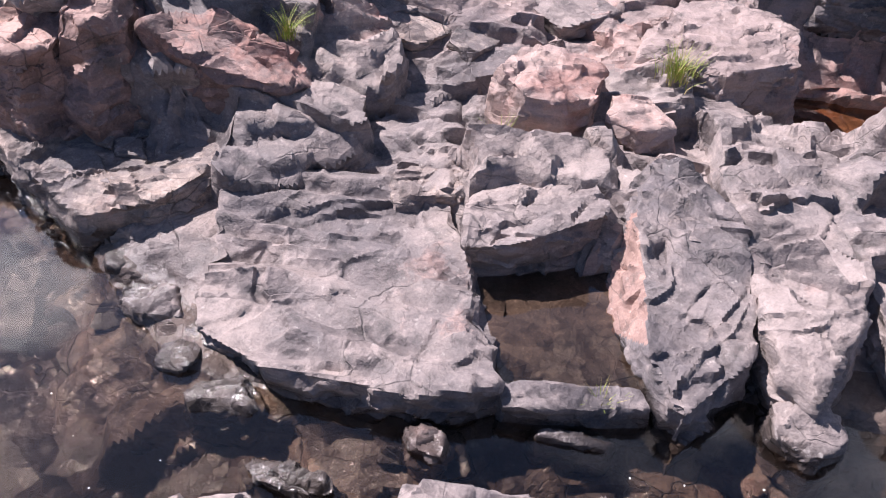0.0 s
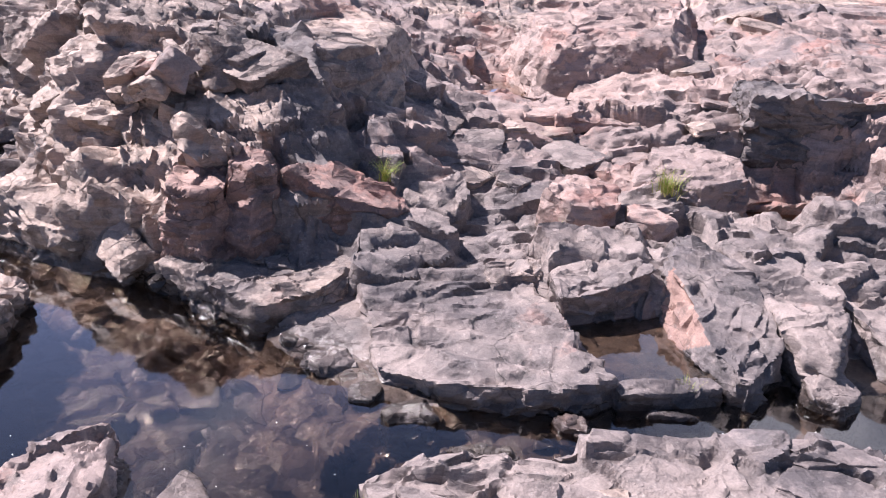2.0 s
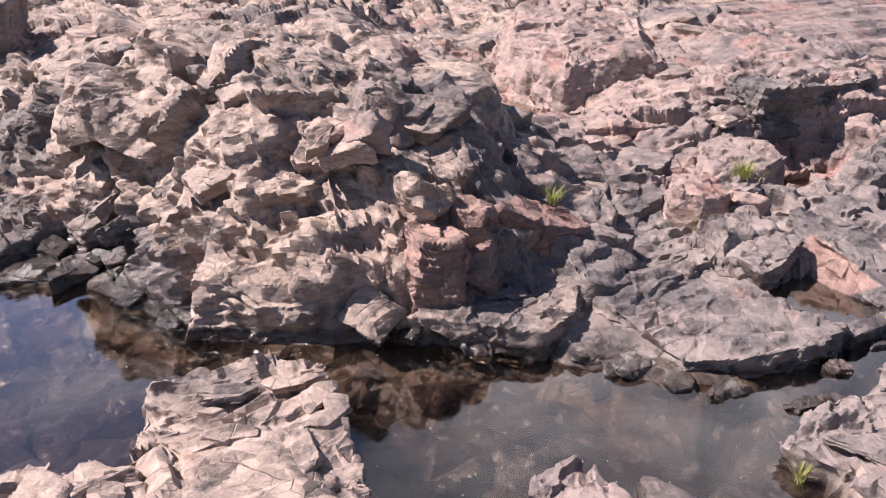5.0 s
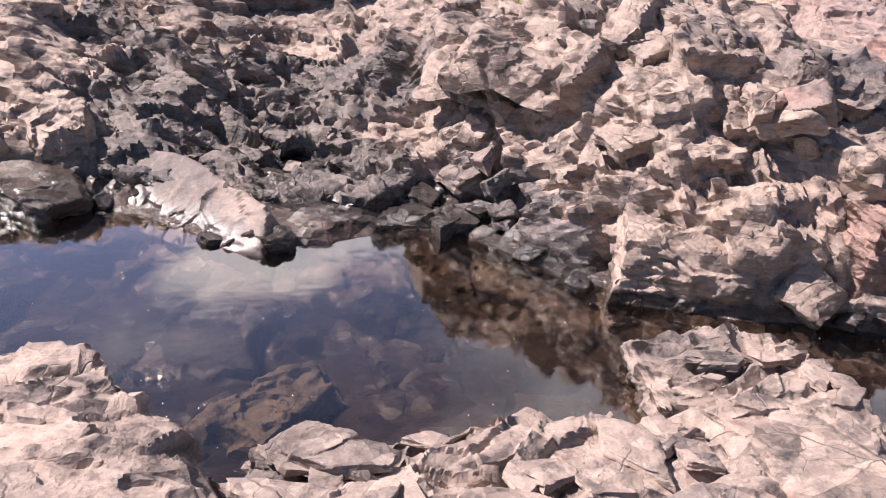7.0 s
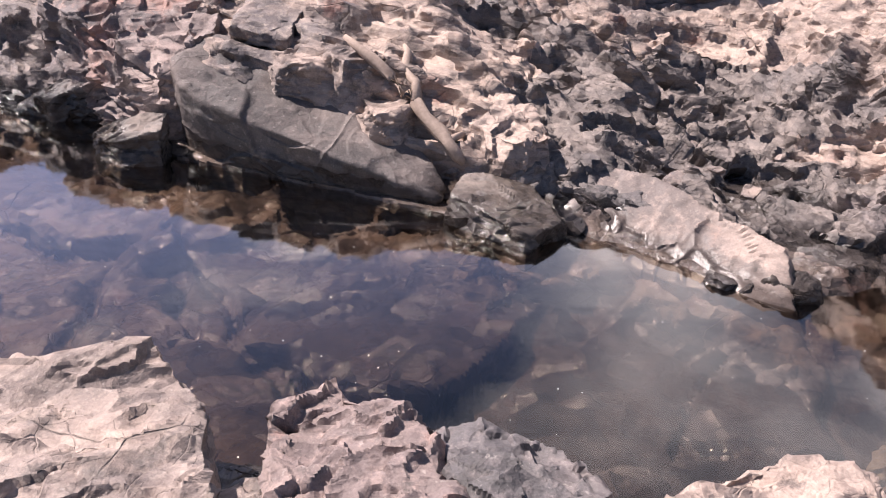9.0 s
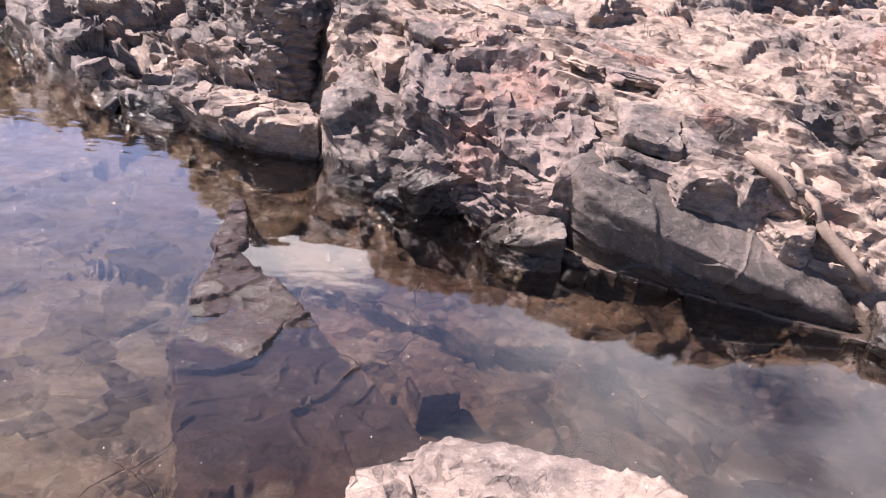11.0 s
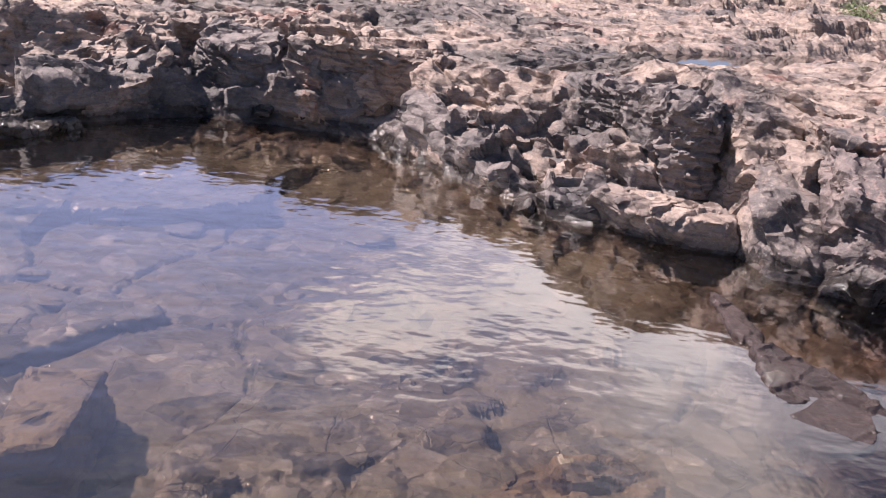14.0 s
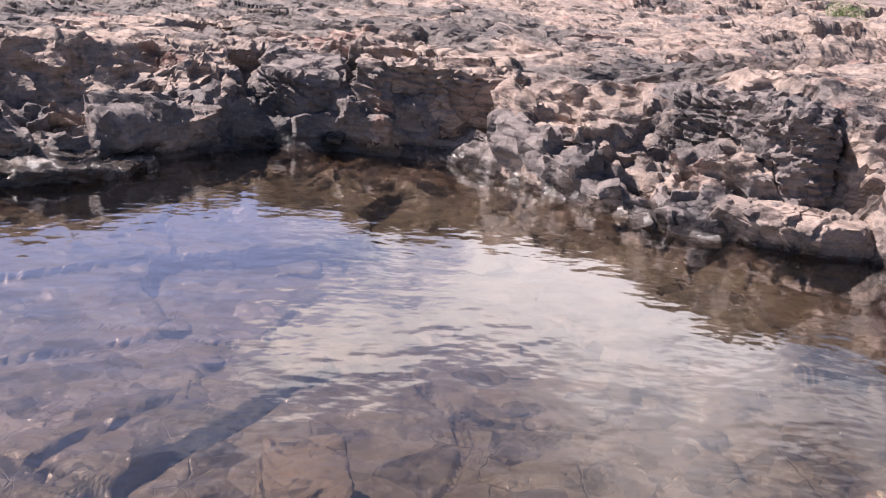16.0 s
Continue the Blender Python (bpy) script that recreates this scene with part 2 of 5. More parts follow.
def plain_material(name, col, rough=0.7, var=0.4, scale=30, spec=0.4):
    mat = bpy.data.materials.new(name)
    mat.use_nodes = True
    n, l = mat.node_tree.nodes, mat.node_tree.links
    bsdf = n["Principled BSDF"]
    t, m, g, r = n.new("ShaderNodeTexNoise"), n.new("ShaderNodeMix"), n.new("ShaderNodeNewGeometry"), n.new("ShaderNodeBump")
    t.inputs["Scale"].default_value, t.inputs["Detail"].default_value = scale, 5
    m.data_type = "RGBA"
    m.inputs["A"].default_value = (*[c * (1 - var) for c in col], 1)
    m.inputs["B"].default_value = (*[min(0.9, c * (1 + var)) for c in col], 1)
    l.new(g.outputs["Position"], t.inputs["Vector"])
    l.new(t.outputs["Fac"], m.inputs["Factor"])
    l.new(m.outputs["Result"], bsdf.inputs["Base Color"])
    l.new(t.outputs["Fac"], r.inputs["Height"])
    r.inputs["Distance"].default_value, r.inputs["Strength"].default_value = 0.005, 0.5
    l.new(r.outputs["Normal"], bsdf.inputs["Normal"])
    bsdf.inputs["Roughness"].default_value = rough
    bsdf.inputs["Specular IOR Level"].default_value = spec
    return mat


def water_material(name, tint, ripple=0.02, scale=4.5):
    mat = bpy.data.materials.new(name)
    mat.use_nodes = True
    n, l = mat.node_tree.nodes, mat.node_tree.links
    n.clear()
    out, mixer, clear, gloss, fres = (n.new("ShaderNodeOutputMaterial"), n.new("ShaderNodeMixShader"), n.new("ShaderNodeBsdfTransparent"),
                                      n.new("ShaderNodeBsdfGlossy"), n.new("ShaderNodeLayerWeight"))
    geo, t, mp, bump, sep, rng = (n.new("ShaderNodeNewGeometry"), n.new("ShaderNodeTexNoise"), n.new("ShaderNodeMapping"), n.new("ShaderNodeBump"),
                                  n.new("ShaderNodeSeparateXYZ"), n.new("ShaderNodeMapRange"))
    clear.inputs["Color"].default_value = (*tint, 1)
    gloss.inputs["Roughness"].default_value = 0.05
    fres.inputs["Blend"].default_value = 0.5
    power, share = n.new("ShaderNodeMath"), n.new("ShaderNodeMath")
    power.operation, share.operation = "POWER", "MULTIPLY_ADD"
    power.inputs[1].default_value, share.inputs[1].default_value, share.inputs[2].default_value = 2.4, 0.95, 0.05
    mp.inputs["Scale"].default_value = (0.9, 1.3, 1)
    mp.inputs["Rotation"].default_value = (0, 0, 0.35)
    t.inputs["Scale"].default_value, t.inputs["Detail"].default_value = scale, 2.5
    l.new(geo.outputs["Position"], mp.inputs["Vector"])
    l.new(mp.outputs["Vector"], t.inputs["Vector"])
    l.new(geo.outputs["Position"], sep.inputs[0])
    l.new(sep.outputs["X"], rng.inputs["Value"])
    rng.inputs["From Min"].default_value, rng.inputs["From Max"].default_value = -9.2, -7.2
    rng.inputs["To Min"].default_value, rng.inputs["To Max"].default_value = ripple * 5.5, ripple
    l.new(rng.outputs["Result"], bump.inputs["Strength"])
    bump.inputs["Distance"].default_value = 0.05
    l.new(t.outputs["Fac"], bump.inputs["Height"])
    l.new(bump.outputs["Normal"], gloss.inputs["Normal"])
    l.new(bump.outputs["Normal"], fres.inputs["Normal"])
    l.new(fres.outputs["Facing"], power.inputs[0])
    l.new(power.outputs[0], share.inputs[0])
    l.new(share.outputs[0], mixer.inputs["Fac"])
    l.new(clear.outputs["BSDF"], mixer.inputs[1])
    l.new(gloss.outputs["BSDF"], mixer.inputs[2])
    l.new(mixer.outputs["Shader"], out.inputs["Surface"])
    return mat


GREY, TAN, RED = (0.15, 0.122, 0.12), (0.465, 0.345, 0.282), (0.34, 0.15, 0.115)
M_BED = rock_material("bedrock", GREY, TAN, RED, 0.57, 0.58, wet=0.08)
M_SLAB = rock_material("grey_slab_rock", (0.125, 0.106, 0.108), (0.29, 0.232, 0.21), (0.34, 0.2, 0.165), 0.6, 0.58, chips=0.55)
M_BLUSH = rock_material("pinkish_grey_rock", (0.145, 0.117, 0.117), (0.32, 0.24, 0.215), (0.37, 0.195, 0.155), 0.55, 0.6, strata=0.4, chips=0.55)
M_PINK = rock_material("pink_rock", (0.21, 0.155, 0.145), (0.42, 0.3, 0.26), (0.38, 0.19, 0.15), 0.52, 0.6, strata=0.4, chips=0.6)
M_RED = rock_material("red_rock", (0.2, 0.125, 0.112), (0.38, 0.235, 0.195), (0.32, 0.14, 0.105), 0.53, 0.6, strata=0.4)
M_TAN = rock_material("tan_rock", (0.2, 0.155, 0.14), (0.46, 0.345, 0.288), (0.42, 0.24, 0.19), 0.62, 0.6, strata=0.5)
M_SALMON = rock_material("salmon_rock", (0.27, 0.16, 0.132), (0.4, 0.255, 0.205), (0.38, 0.18, 0.13), 0.5, 0.66, strata=0.2, chips=0.2)
M_DARK = rock_material("dark_rock", (0.11, 0.098, 0.102), (0.26, 0.212, 0.198), (0.27, 0.165, 0.132), 0.64, 0.54, wet=0.12)
M_WET = rock_material("wet_rock", (0.12, 0.105, 0.105), (0.26, 0.21, 0.18), (0.25, 0.16, 0.12), 0.66, 0.6, wet=0.16)
M_GLOSS = rock_material("wet_pale_rock", (0.17, 0.136, 0.125), (0.38, 0.29, 0.245), (0.36, 0.225, 0.175), 0.64, 0.66, wet=0.075, strata=0.5, chips=0.1, shine=0.27, relief=0.55)
M_SMOOTH = rock_material("smooth_rock", (0.072, 0.06, 0.058), (0.18, 0.14, 0.125), (0.24, 0.16, 0.125), 0.6, 0.6, wet=0.12, strata=0.25, chips=0.3)
M_SCREE = rock_material("shattered_grey_rock", (0.1, 0.087, 0.09), (0.235, 0.192, 0.172), (0.27, 0.17, 0.14), 0.66, 0.56, wet=0.1, chips=1.0)
M_PLATE = rock_material("purple_wet_rock", (0.15, 0.1, 0.095), (0.27, 0.18, 0.16), (0.28, 0.14, 0.11), 0.55, 0.62, wet=0.14, chips=0.3, shine=0.12)
M_SUNK = rock_material("sunken_rock", (0.16, 0.128, 0.1), (0.28, 0.208, 0.14), (0.3, 0.17, 0.115), 0.6, 0.62, wet=-5)
M_GRASS = plain_material("grass_blades", (0.24, 0.3, 0.05), 0.6, 0.4, 40)
M_DRY = plain_material("dry_grass_blades", (0.38, 0.32, 0.13), 0.7, 0.3, 40)
M_LEAF = plain_material("bush_leaves", (0.09, 0.14, 0.03), 0.5, 0.4, 15)
M_WOOD = plain_material("weathered_wood", (0.36, 0.275, 0.225), 0.75, 0.35, 60)
M_WATER = water_material("stream_water", (0.69, 0.62, 0.55))
M_POOL = water_material("pool_water", (0.66, 0.46, 0.31), 0.01)
M_STILL = water_material("still_pool_water", (0.62, 0.54, 0.46), 0.01)

# ---- mesh helpers ----


def mesh_from(name, v, f, mats, index=None, sharp=38):
    me = bpy.data.meshes.new(name)
    v, f = np.asarray(v, np.float32), np.asarray(f, np.int32)
    k = f.shape[1]
    me.vertices.add(len(v))
    me.vertices.foreach_set("co", v.ravel())
    me.loops.add(f.size)
    me.loops.foreach_set("vertex_index", f.ravel())
    me.polygons.add(len(f))
    me.polygons.foreach_set("loop_start", np.arange(0, f.size, k, dtype=np.int32))
    for m in mats:
        me.materials.append(m)
    if index is not None:
        me.polygons.foreach_set("material_index", np.asarray(index, np.int32))
    me.update(calc_edges=True)
    me.validate()
    me.polygons.foreach_set("use_smooth", np.ones(len(me.polygons), bool))
    if sharp:
        me.set_sharp_from_angle(angle=radians(sharp))
    return me


def quads(rows, cols):
    a = np.arange(rows * cols).reshape(rows, cols)
    return np.stack([a[:-1, :-1], a[:-1, 1:], a[1:, 1:], a[1:, :-1]], -1).reshape(-1, 4)


def box_grid(ext, step):
    """Points and quads on a box of half sizes ext, without its underside."""
    vs, fs, off = [], [], 0
    for axis, side in ((2, 1), (0, 1), (0, -1), (1, 1), (1, -1)):
        u, w = [a for a in (0, 1, 2) if a != axis]
        nu, nw = (max(3, int(2 * ext[a] / step) + 1) for a in (u, w))
        g = np.zeros((nu, nw, 3))
        g[..., u] = np.linspace(-1, 1, nu)[:, None]
        g[..., w] = np.linspace(-1, 1, nw)[None]
        g[..., axis] = side
        q = quads(nu, nw) + off
        if (side > 0) == (axis == 1):
            q = q[:, ::-1]
        vs.append(g.reshape(-1, 3))
        fs.append(q)
        off += nu * nw
    v, f = np.concatenate(vs), np.concatenate(fs)
    _, first, inv = np.unique(np.round(v * 1e5).astype(np.int64), axis=0, return_index=True, return_inverse=True)
    return v[first] * np.array(ext), inv.ravel()[f]


def normals_of(v, f):
    n = np.cross(v[f[:, 2]] - v[f[:, 0]], v[f[:, 3]] - v[f[:, 1]])
    out = np.zeros_like(v)
    for c in range(4):
        np.add.at(out, f[:, c], n)
    return out / np.maximum(np.linalg.norm(out, axis=1, keepdims=True), 1e-9)


def smoothed(v, f, share):
    """The points drawn towards the middles of the faces round them."""
    total, count = np.zeros_like(v), np.zeros(len(v))
    mids = v[f].mean(1)
    for c in range(4):
        np.add.at(total, f[:, c], mids)
        np.add.at(count, f[:, c], 1)
    return (1 - share) * v + share * total / count[:, None]


def rock(name, poly, top, label, mat, category="rock", tilt=(0, 0), base=-0.4, batter=0.12, cuts=7, bite=(0.8, 0.96), cell=0.2, amp=0.02, step=0.02,
         seed=1, face=None, group="", lean=None, grain=(25, 35), worn=1, beds=(10, 0.1, 0.5)):
    """A block of rock: a plan outline (counter-clockwise or not) at its top, a leaning top, battered sides, broken corners and a fractured skin.
    face: (side number, material) of one side that differs. lean: batter of single sides."""
    rng = random.Random(seed)
    pts = np.array(poly, float)
    if np.sum(pts[:, 0] * np.roll(pts[:, 1], -1) - pts[:, 1] * np.roll(pts[:, 0], -1)) < 0:
        pts = pts[::-1]
        flip = len(pts)
    else:
        flip = 0
    cx, cy = pts.mean(0)
    mid = np.array((cx, cy, base + 0.6 * (top - base)))
    nor, off = [], []
    for k in range(len(pts)):
        a, b = pts[k], pts[(k + 1) % len(pts)]
        e = b - a
        side = (flip - 2 - k) % flip if flip else k
        n = np.array((e[1], -e[0], np.hypot(*e) * (lean or {}).get(side, batter)))
        n /= np.linalg.norm(n)
        nor.append(n)
        off.append(n @ (np.array((*a, top)) - mid))
    n = np.array((-tilt[0], -tilt[1], 1.0))
    n /= np.linalg.norm(n)
    nor.append(n)
    off.append(n @ (np.array((cx, cy, top)) - mid))
    nor.append(np.array((0, 0, -1.0)))
    off.append(mid[2] - base)
    ext = np.array((np.ptp(pts[:, 0]) / 2, np.ptp(pts[:, 1]) / 2, (top - base) / 2)) + 0.01
    v, f = box_grid(ext, step)
    way = v / np.linalg.norm(v, axis=1, keepdims=True)

    def reach(nn, oo):
        s = way @ np.array(nn).T
        return np.where(s > 1e-4, np.maximum(np.array(oo), 0.01) / np.maximum(s, 1e-4), 1e9)

    shape = way * reach(nor, off).min(1)[:, None]
    for _ in range(cuts):
        az, el = rng.uniform(0, 2 * math.pi), radians(rng.uniform(15, 65))
        n = np.array((math.cos(az) * math.cos(el), math.sin(az) * math.cos(el), math.sin(el)))
        nor.append(n)
        off.append((shape @ n).max() * rng.uniform(*bite))
    r = reach(nor, off)
    which = r.argmin(1)
    v = way * r.min(1)[:, None]
    for _ in range(worn):
        v = smoothed(v, f, 0.6)
    w = v + mid
    wob = np.stack([fbm(w / (cell * 2.2), seed + 30 + m, 2) for m in range(3)], 1)
    v = v + wob * amp * 1.4
    nv = normals_of(v, f)
    v = v + nv * broken(w, seed, cell, amp, *grain)[:, None]
    if beds:
        steep = np.clip(1.4 - 2.2 * np.abs(nv[:, 2]), 0, 1)[:, None]
        course = w[:, 2] / 0.055 + 1.3 * fbm(w * 3, seed + 64, 3)
        course = course - np.floor(course)
        course = np.where(course < 0.7, 1 - course / 0.7, (course - 0.7) / 0.3)
        v = v + nv * steep * (amp * 0.9 * course * np.clip(0.5 + fbm(w * 5, seed + 67, 2), 0, 1))[:, None]
        v = v + nv * bedding(w, seed + 60, beds[0], beds[1], beds[2] * amp * 1.6)[:, None]
    v = smoothed(v, f, 0.05)
    index = np.zeros(len(f), int)
    if face:
        sides = face[0] if isinstance(face[0], tuple) else (face[0],)
        real = [(flip - 2 - k) % flip if flip else k for k in sides]
        index = np.isin(which[f], real).all(1).astype(int)
    v[:, 2] += mid[2] - base
    ob = new(name, mesh_from(name, v, f, [mat] + ([face[1]] if face else []), index))
    ob.location = (cx, cy, base)
    return tagged(ob, label, category, group)


def ring(x, y, rx, ry, n=6, turn=0.0, seed=0):
    """An uneven convex outline with n corners."""
    rng = random.Random(seed)
    out = []
    for k in range(n):
        a = 2 * math.pi * (k + rng.uniform(-0.25, 0.25)) / n
        px, py = rx * math.cos(a), ry * math.sin(a)
        c, s = math.cos(radians(turn)), math.sin(radians(turn))
        out.append((x + c * px - s * py, y + s * px + c * py))
    return out


# ---- the ground: one sheet of bedrock with the stream's channel in it ----
FAR_X = [-60, -14, -13.2, -12.7, -12.4, -11.9, -11.5, -10.9, -10.4, -9.96, -9.6, -9.3, -8.75, -8.47, -7.65, -7.5, -6.8, -6.3, -5.5, -4.95, -4.6,
         -4.35, -3.68, -3.2, -2.85, -2.47, -2.2, -1.96, -1.84, -1.4, -1.05, -0.8, -0.43, -0.24, 0.05, 0.35, 0.81, 1.11, 1.51, 1.82, 2.1, 3, 60]
FAR_Y = [7, 7.6, 8.0, 8.3, 8.65, 9.05, 9.25, 9.2, 9.1, 8.95, 8.3, 7.9, 7.2, 7.05, 6.9, 6.3, 6.0, 5.35, 4.95, 4.62, 4.5,
         4.5, 3.85, 3.8, 3.9, 3.8, 3.4, 3.0, 2.82, 2.6, 2.5, 2.35, 2.05, 1.85, 1.6, 1.5, 1.45, 1.5, 1.55, 1.66, 1.55, 1.6, 1.6]
NEAR_X = [-60, -14, -8.6, -8.1, -7.7, -7.3, -6.9, -6.5, -6.1, -5.9, -5.7, -5.3, -5.0, -4.4, -4.0, -3.75, -3.1, -2.4, -2.25, -1.85, -1.75, -1.7, -1.66, -1.62, -0.9, -0.8, -0.1, 0.0, 0.2, 0.8, 3, 60]
NEAR_Y = [3.0, 3.2, 3.2, 3.3, 3.4, 3.4, 3.3, 3.05, 2.8, 2.5, 2.8, 2.6, 2.4, 2.3, 1.9, 1.95, 1.85, 1.8, 2.25, 2.2, 1.9, 1.4, 0.6, -0.2, -0.2, 0.4, 0.35, 0.6, 0.85, 1.0, 1.0, 1.0]
STEP_D = [0, 0.08, 0.25, 0.5, 0.8, 1.3, 2.2, 4, 8, 20]
BANK = {  # x: heights of the far bank at those distances behind the water's edge
    -12.8: (0, 0.03, 0.2, 0.16, 0.35, 0.74, 0.74, 0.73, 0.9, 1.4), -11.6: (0, 0.15, 0.42, 0.51, 0.62, 0.77, 0.79, 0.78, 0.9, 1.4),
    -10.5: (0, 0.18, 0.51, 0.62, 0.77, 0.88, 0.91, 0.85, 0.9, 1.4), -9.4: (0, 0.2, 0.29, 0.27, 0.5, 0.74, 0.91, 0.88, 0.9, 1.4),
    -8.6: (0, 0.08, 0.14, 0.16, 0.26, 0.62, 0.85, 0.85, 1, 1.4), -7.7: (0, 0.12, 0.26, 0.46, 0.64, 1.08, 0.92, 0.82, 1, 1.4),
    -7.1: (0, 0.12, 0.26, 0.53, 0.69, 1.03, 0.98, 0.78, 0.97, 1.4), -6.4: (0, 0.05, 0.24, 0.52, 0.67, 0.86, 0.88, 0.79, 0.95, 1.4),
    -5.6: (0, 0.04, 0.2, 0.56, 0.71, 0.77, 0.85, 0.84, 0.95, 1.4), -4.8: (0, 0.02, 0.13, 0.39, 0.53, 0.7, 0.87, 0.96, 0.95, 1.4),
    -4: (0, 0.02, 0.04, 0.18, 0.23, 0.42, 0.8, 1.08, 0.95, 1.4), -3.2: (0, 0.02, 0.04, 0.06, 0.1, 0.19, 0.63, 0.98, 0.97, 1.4),
    -2.5: (0, 0.02, 0.07, 0.16, 0.28, 0.57, 0.82, 0.95, 1, 1.4), -2: (0, 0.05, 0.17, 0.36, 0.57, 1.03, 0.99, 0.94, 1, 1.4),
    -1.6: (0, 0.12, 0.3, 0.53, 0.86, 1.08, 1.05, 0.96, 1.02, 1.4), -1.2: (0, 0.14, 0.48, 0.85, 1.06, 1.15, 1.12, 1, 1.05, 1.4),
    -0.8: (0, 0.1, 0.32, 0.74, 1.03, 1.14, 1.12, 1.01, 1.03, 1.4), -0.4: (0, 0.04, 0.08, 0.31, 0.66, 1.03, 1.12, 1.03, 1.01, 1.4),
    0: (0, 0.02, 0.04, 0.08, 0.16, 0.42, 0.88, 0.93, 0.98, 1.4), 0.5: (0, 0.02, 0.04, 0.08, 0.12, 0.22, 0.56, 0.72, 0.94, 1.4),
    1.3: (0, 0.02, 0.06, 0.14, 0.19, 0.2, 0.44, 0.49, 0.9, 1.4), 2.3: (0, 0.05, 0.13, 0.18, 0.25, 0.33, 0.62, 0.7, 0.98, 1.4),
    3.2: (0, 0.09, 0.17, 0.2, 0.28, 0.45, 0.77, 0.92, 1.05, 1.4)}


PITS = [(0.5, 1.98, 0.6, 0.5, 0.1), (-0.45, 2.35, 0.45, 0.25, 0.08), (1.24, 1.84, 0.32, 0.38, 0.42), (2.5, 3.12, 0.6, 0.45, 0.42), (1.1, 4.65, 0.5, 0.45, 0.15), (-9.6, 11.9, 0.35, 0.5, 0.4), (-12.2, 11.4, 0.5, 0.4, 0.35), (-6.4, 5.52, 0.3, 0.28, 0.22), (-6.7, 5.98, 0.42, 0.36, 0.34), (-5.95, 5.3, 0.32, 0.24, 0.3), (-5.45, 5.0, 0.34, 0.24, 0.3), (-5.05, 4.8, 0.25, 0.2, 0.2)]  # hollows that hold pools: x, y, half sizes, depth


def shore(x):
    return np.interp(x, FAR_X, FAR_Y)


def trough(x, y):
    """The long hollow of the upper shelf, from nothing to one."""
    return np.exp(-((y - 9.98 - 0.52 * (x + 7.6)) / np.interp(x, [-8, -6, -4], [0.32, 0.55, 0.75])) ** 4) * np.clip((x + 8.1) / 0.8, 0, 1) * np.clip((-1 - x) / 0.8, 0, 1)


def lie(x, y):
    """The height of the bare ground, without its fractures."""
    x, y = np.asarray(x, float), np.asarray(y, float)
    d = y - shore(x)
    keys = sorted(BANK)
    w = np.interp(x, keys, np.arange(len(keys)))
    i = np.clip(w.astype(int), 0, len(keys) - 2)
    w = w - i
    prof = np.stack([np.interp(np.maximum(d, 0), STEP_D, BANK[k]) for k in keys])
    flat, at = prof.reshape(len(keys), -1), np.arange(d.size)
    bank = (flat[i.ravel(), at] * (1 - w.ravel()) + flat[i.ravel() + 1, at] * w.ravel()).reshape(d.shape)
    bank = bank + 0.065 * np.maximum(d - 20, 0)
    bed = -np.interp(-d, [0, 0.08, 0.5, 1.2, 3, 6], [0.0, 0.08, 0.2, 0.3, 0.34, 0.4])
    back = np.clip(-y / 1.5 - 0.1, 0, 1)
    dn = np.interp(x, NEAR_X, NEAR_Y) * (1 - back) + back * np.interp(x, [-14, -8, -4, 0, 3], [3.2, 3.2, 2.0, 1.0, 1.0]) - y
    near = np.interp(dn, [-1.2, -0.25, 0, 0.12, 0.5, 1.2, 3, 8, 60], [-0.5, -0.25, -0.06, 0.06, 0.16, 0.25, 0.45, 0.9, 4])
    z = np.where(d > 0, bank, np.maximum(bed, near))
    z = z - 0.28 * trough(x, y)
    for px, py, rx, ry, deep in PITS:
        z = z - deep * np.clip(1.6 * (1 - ((x - px) / rx) ** 2 - ((y - py) / ry) ** 2), 0, 1)
    return z


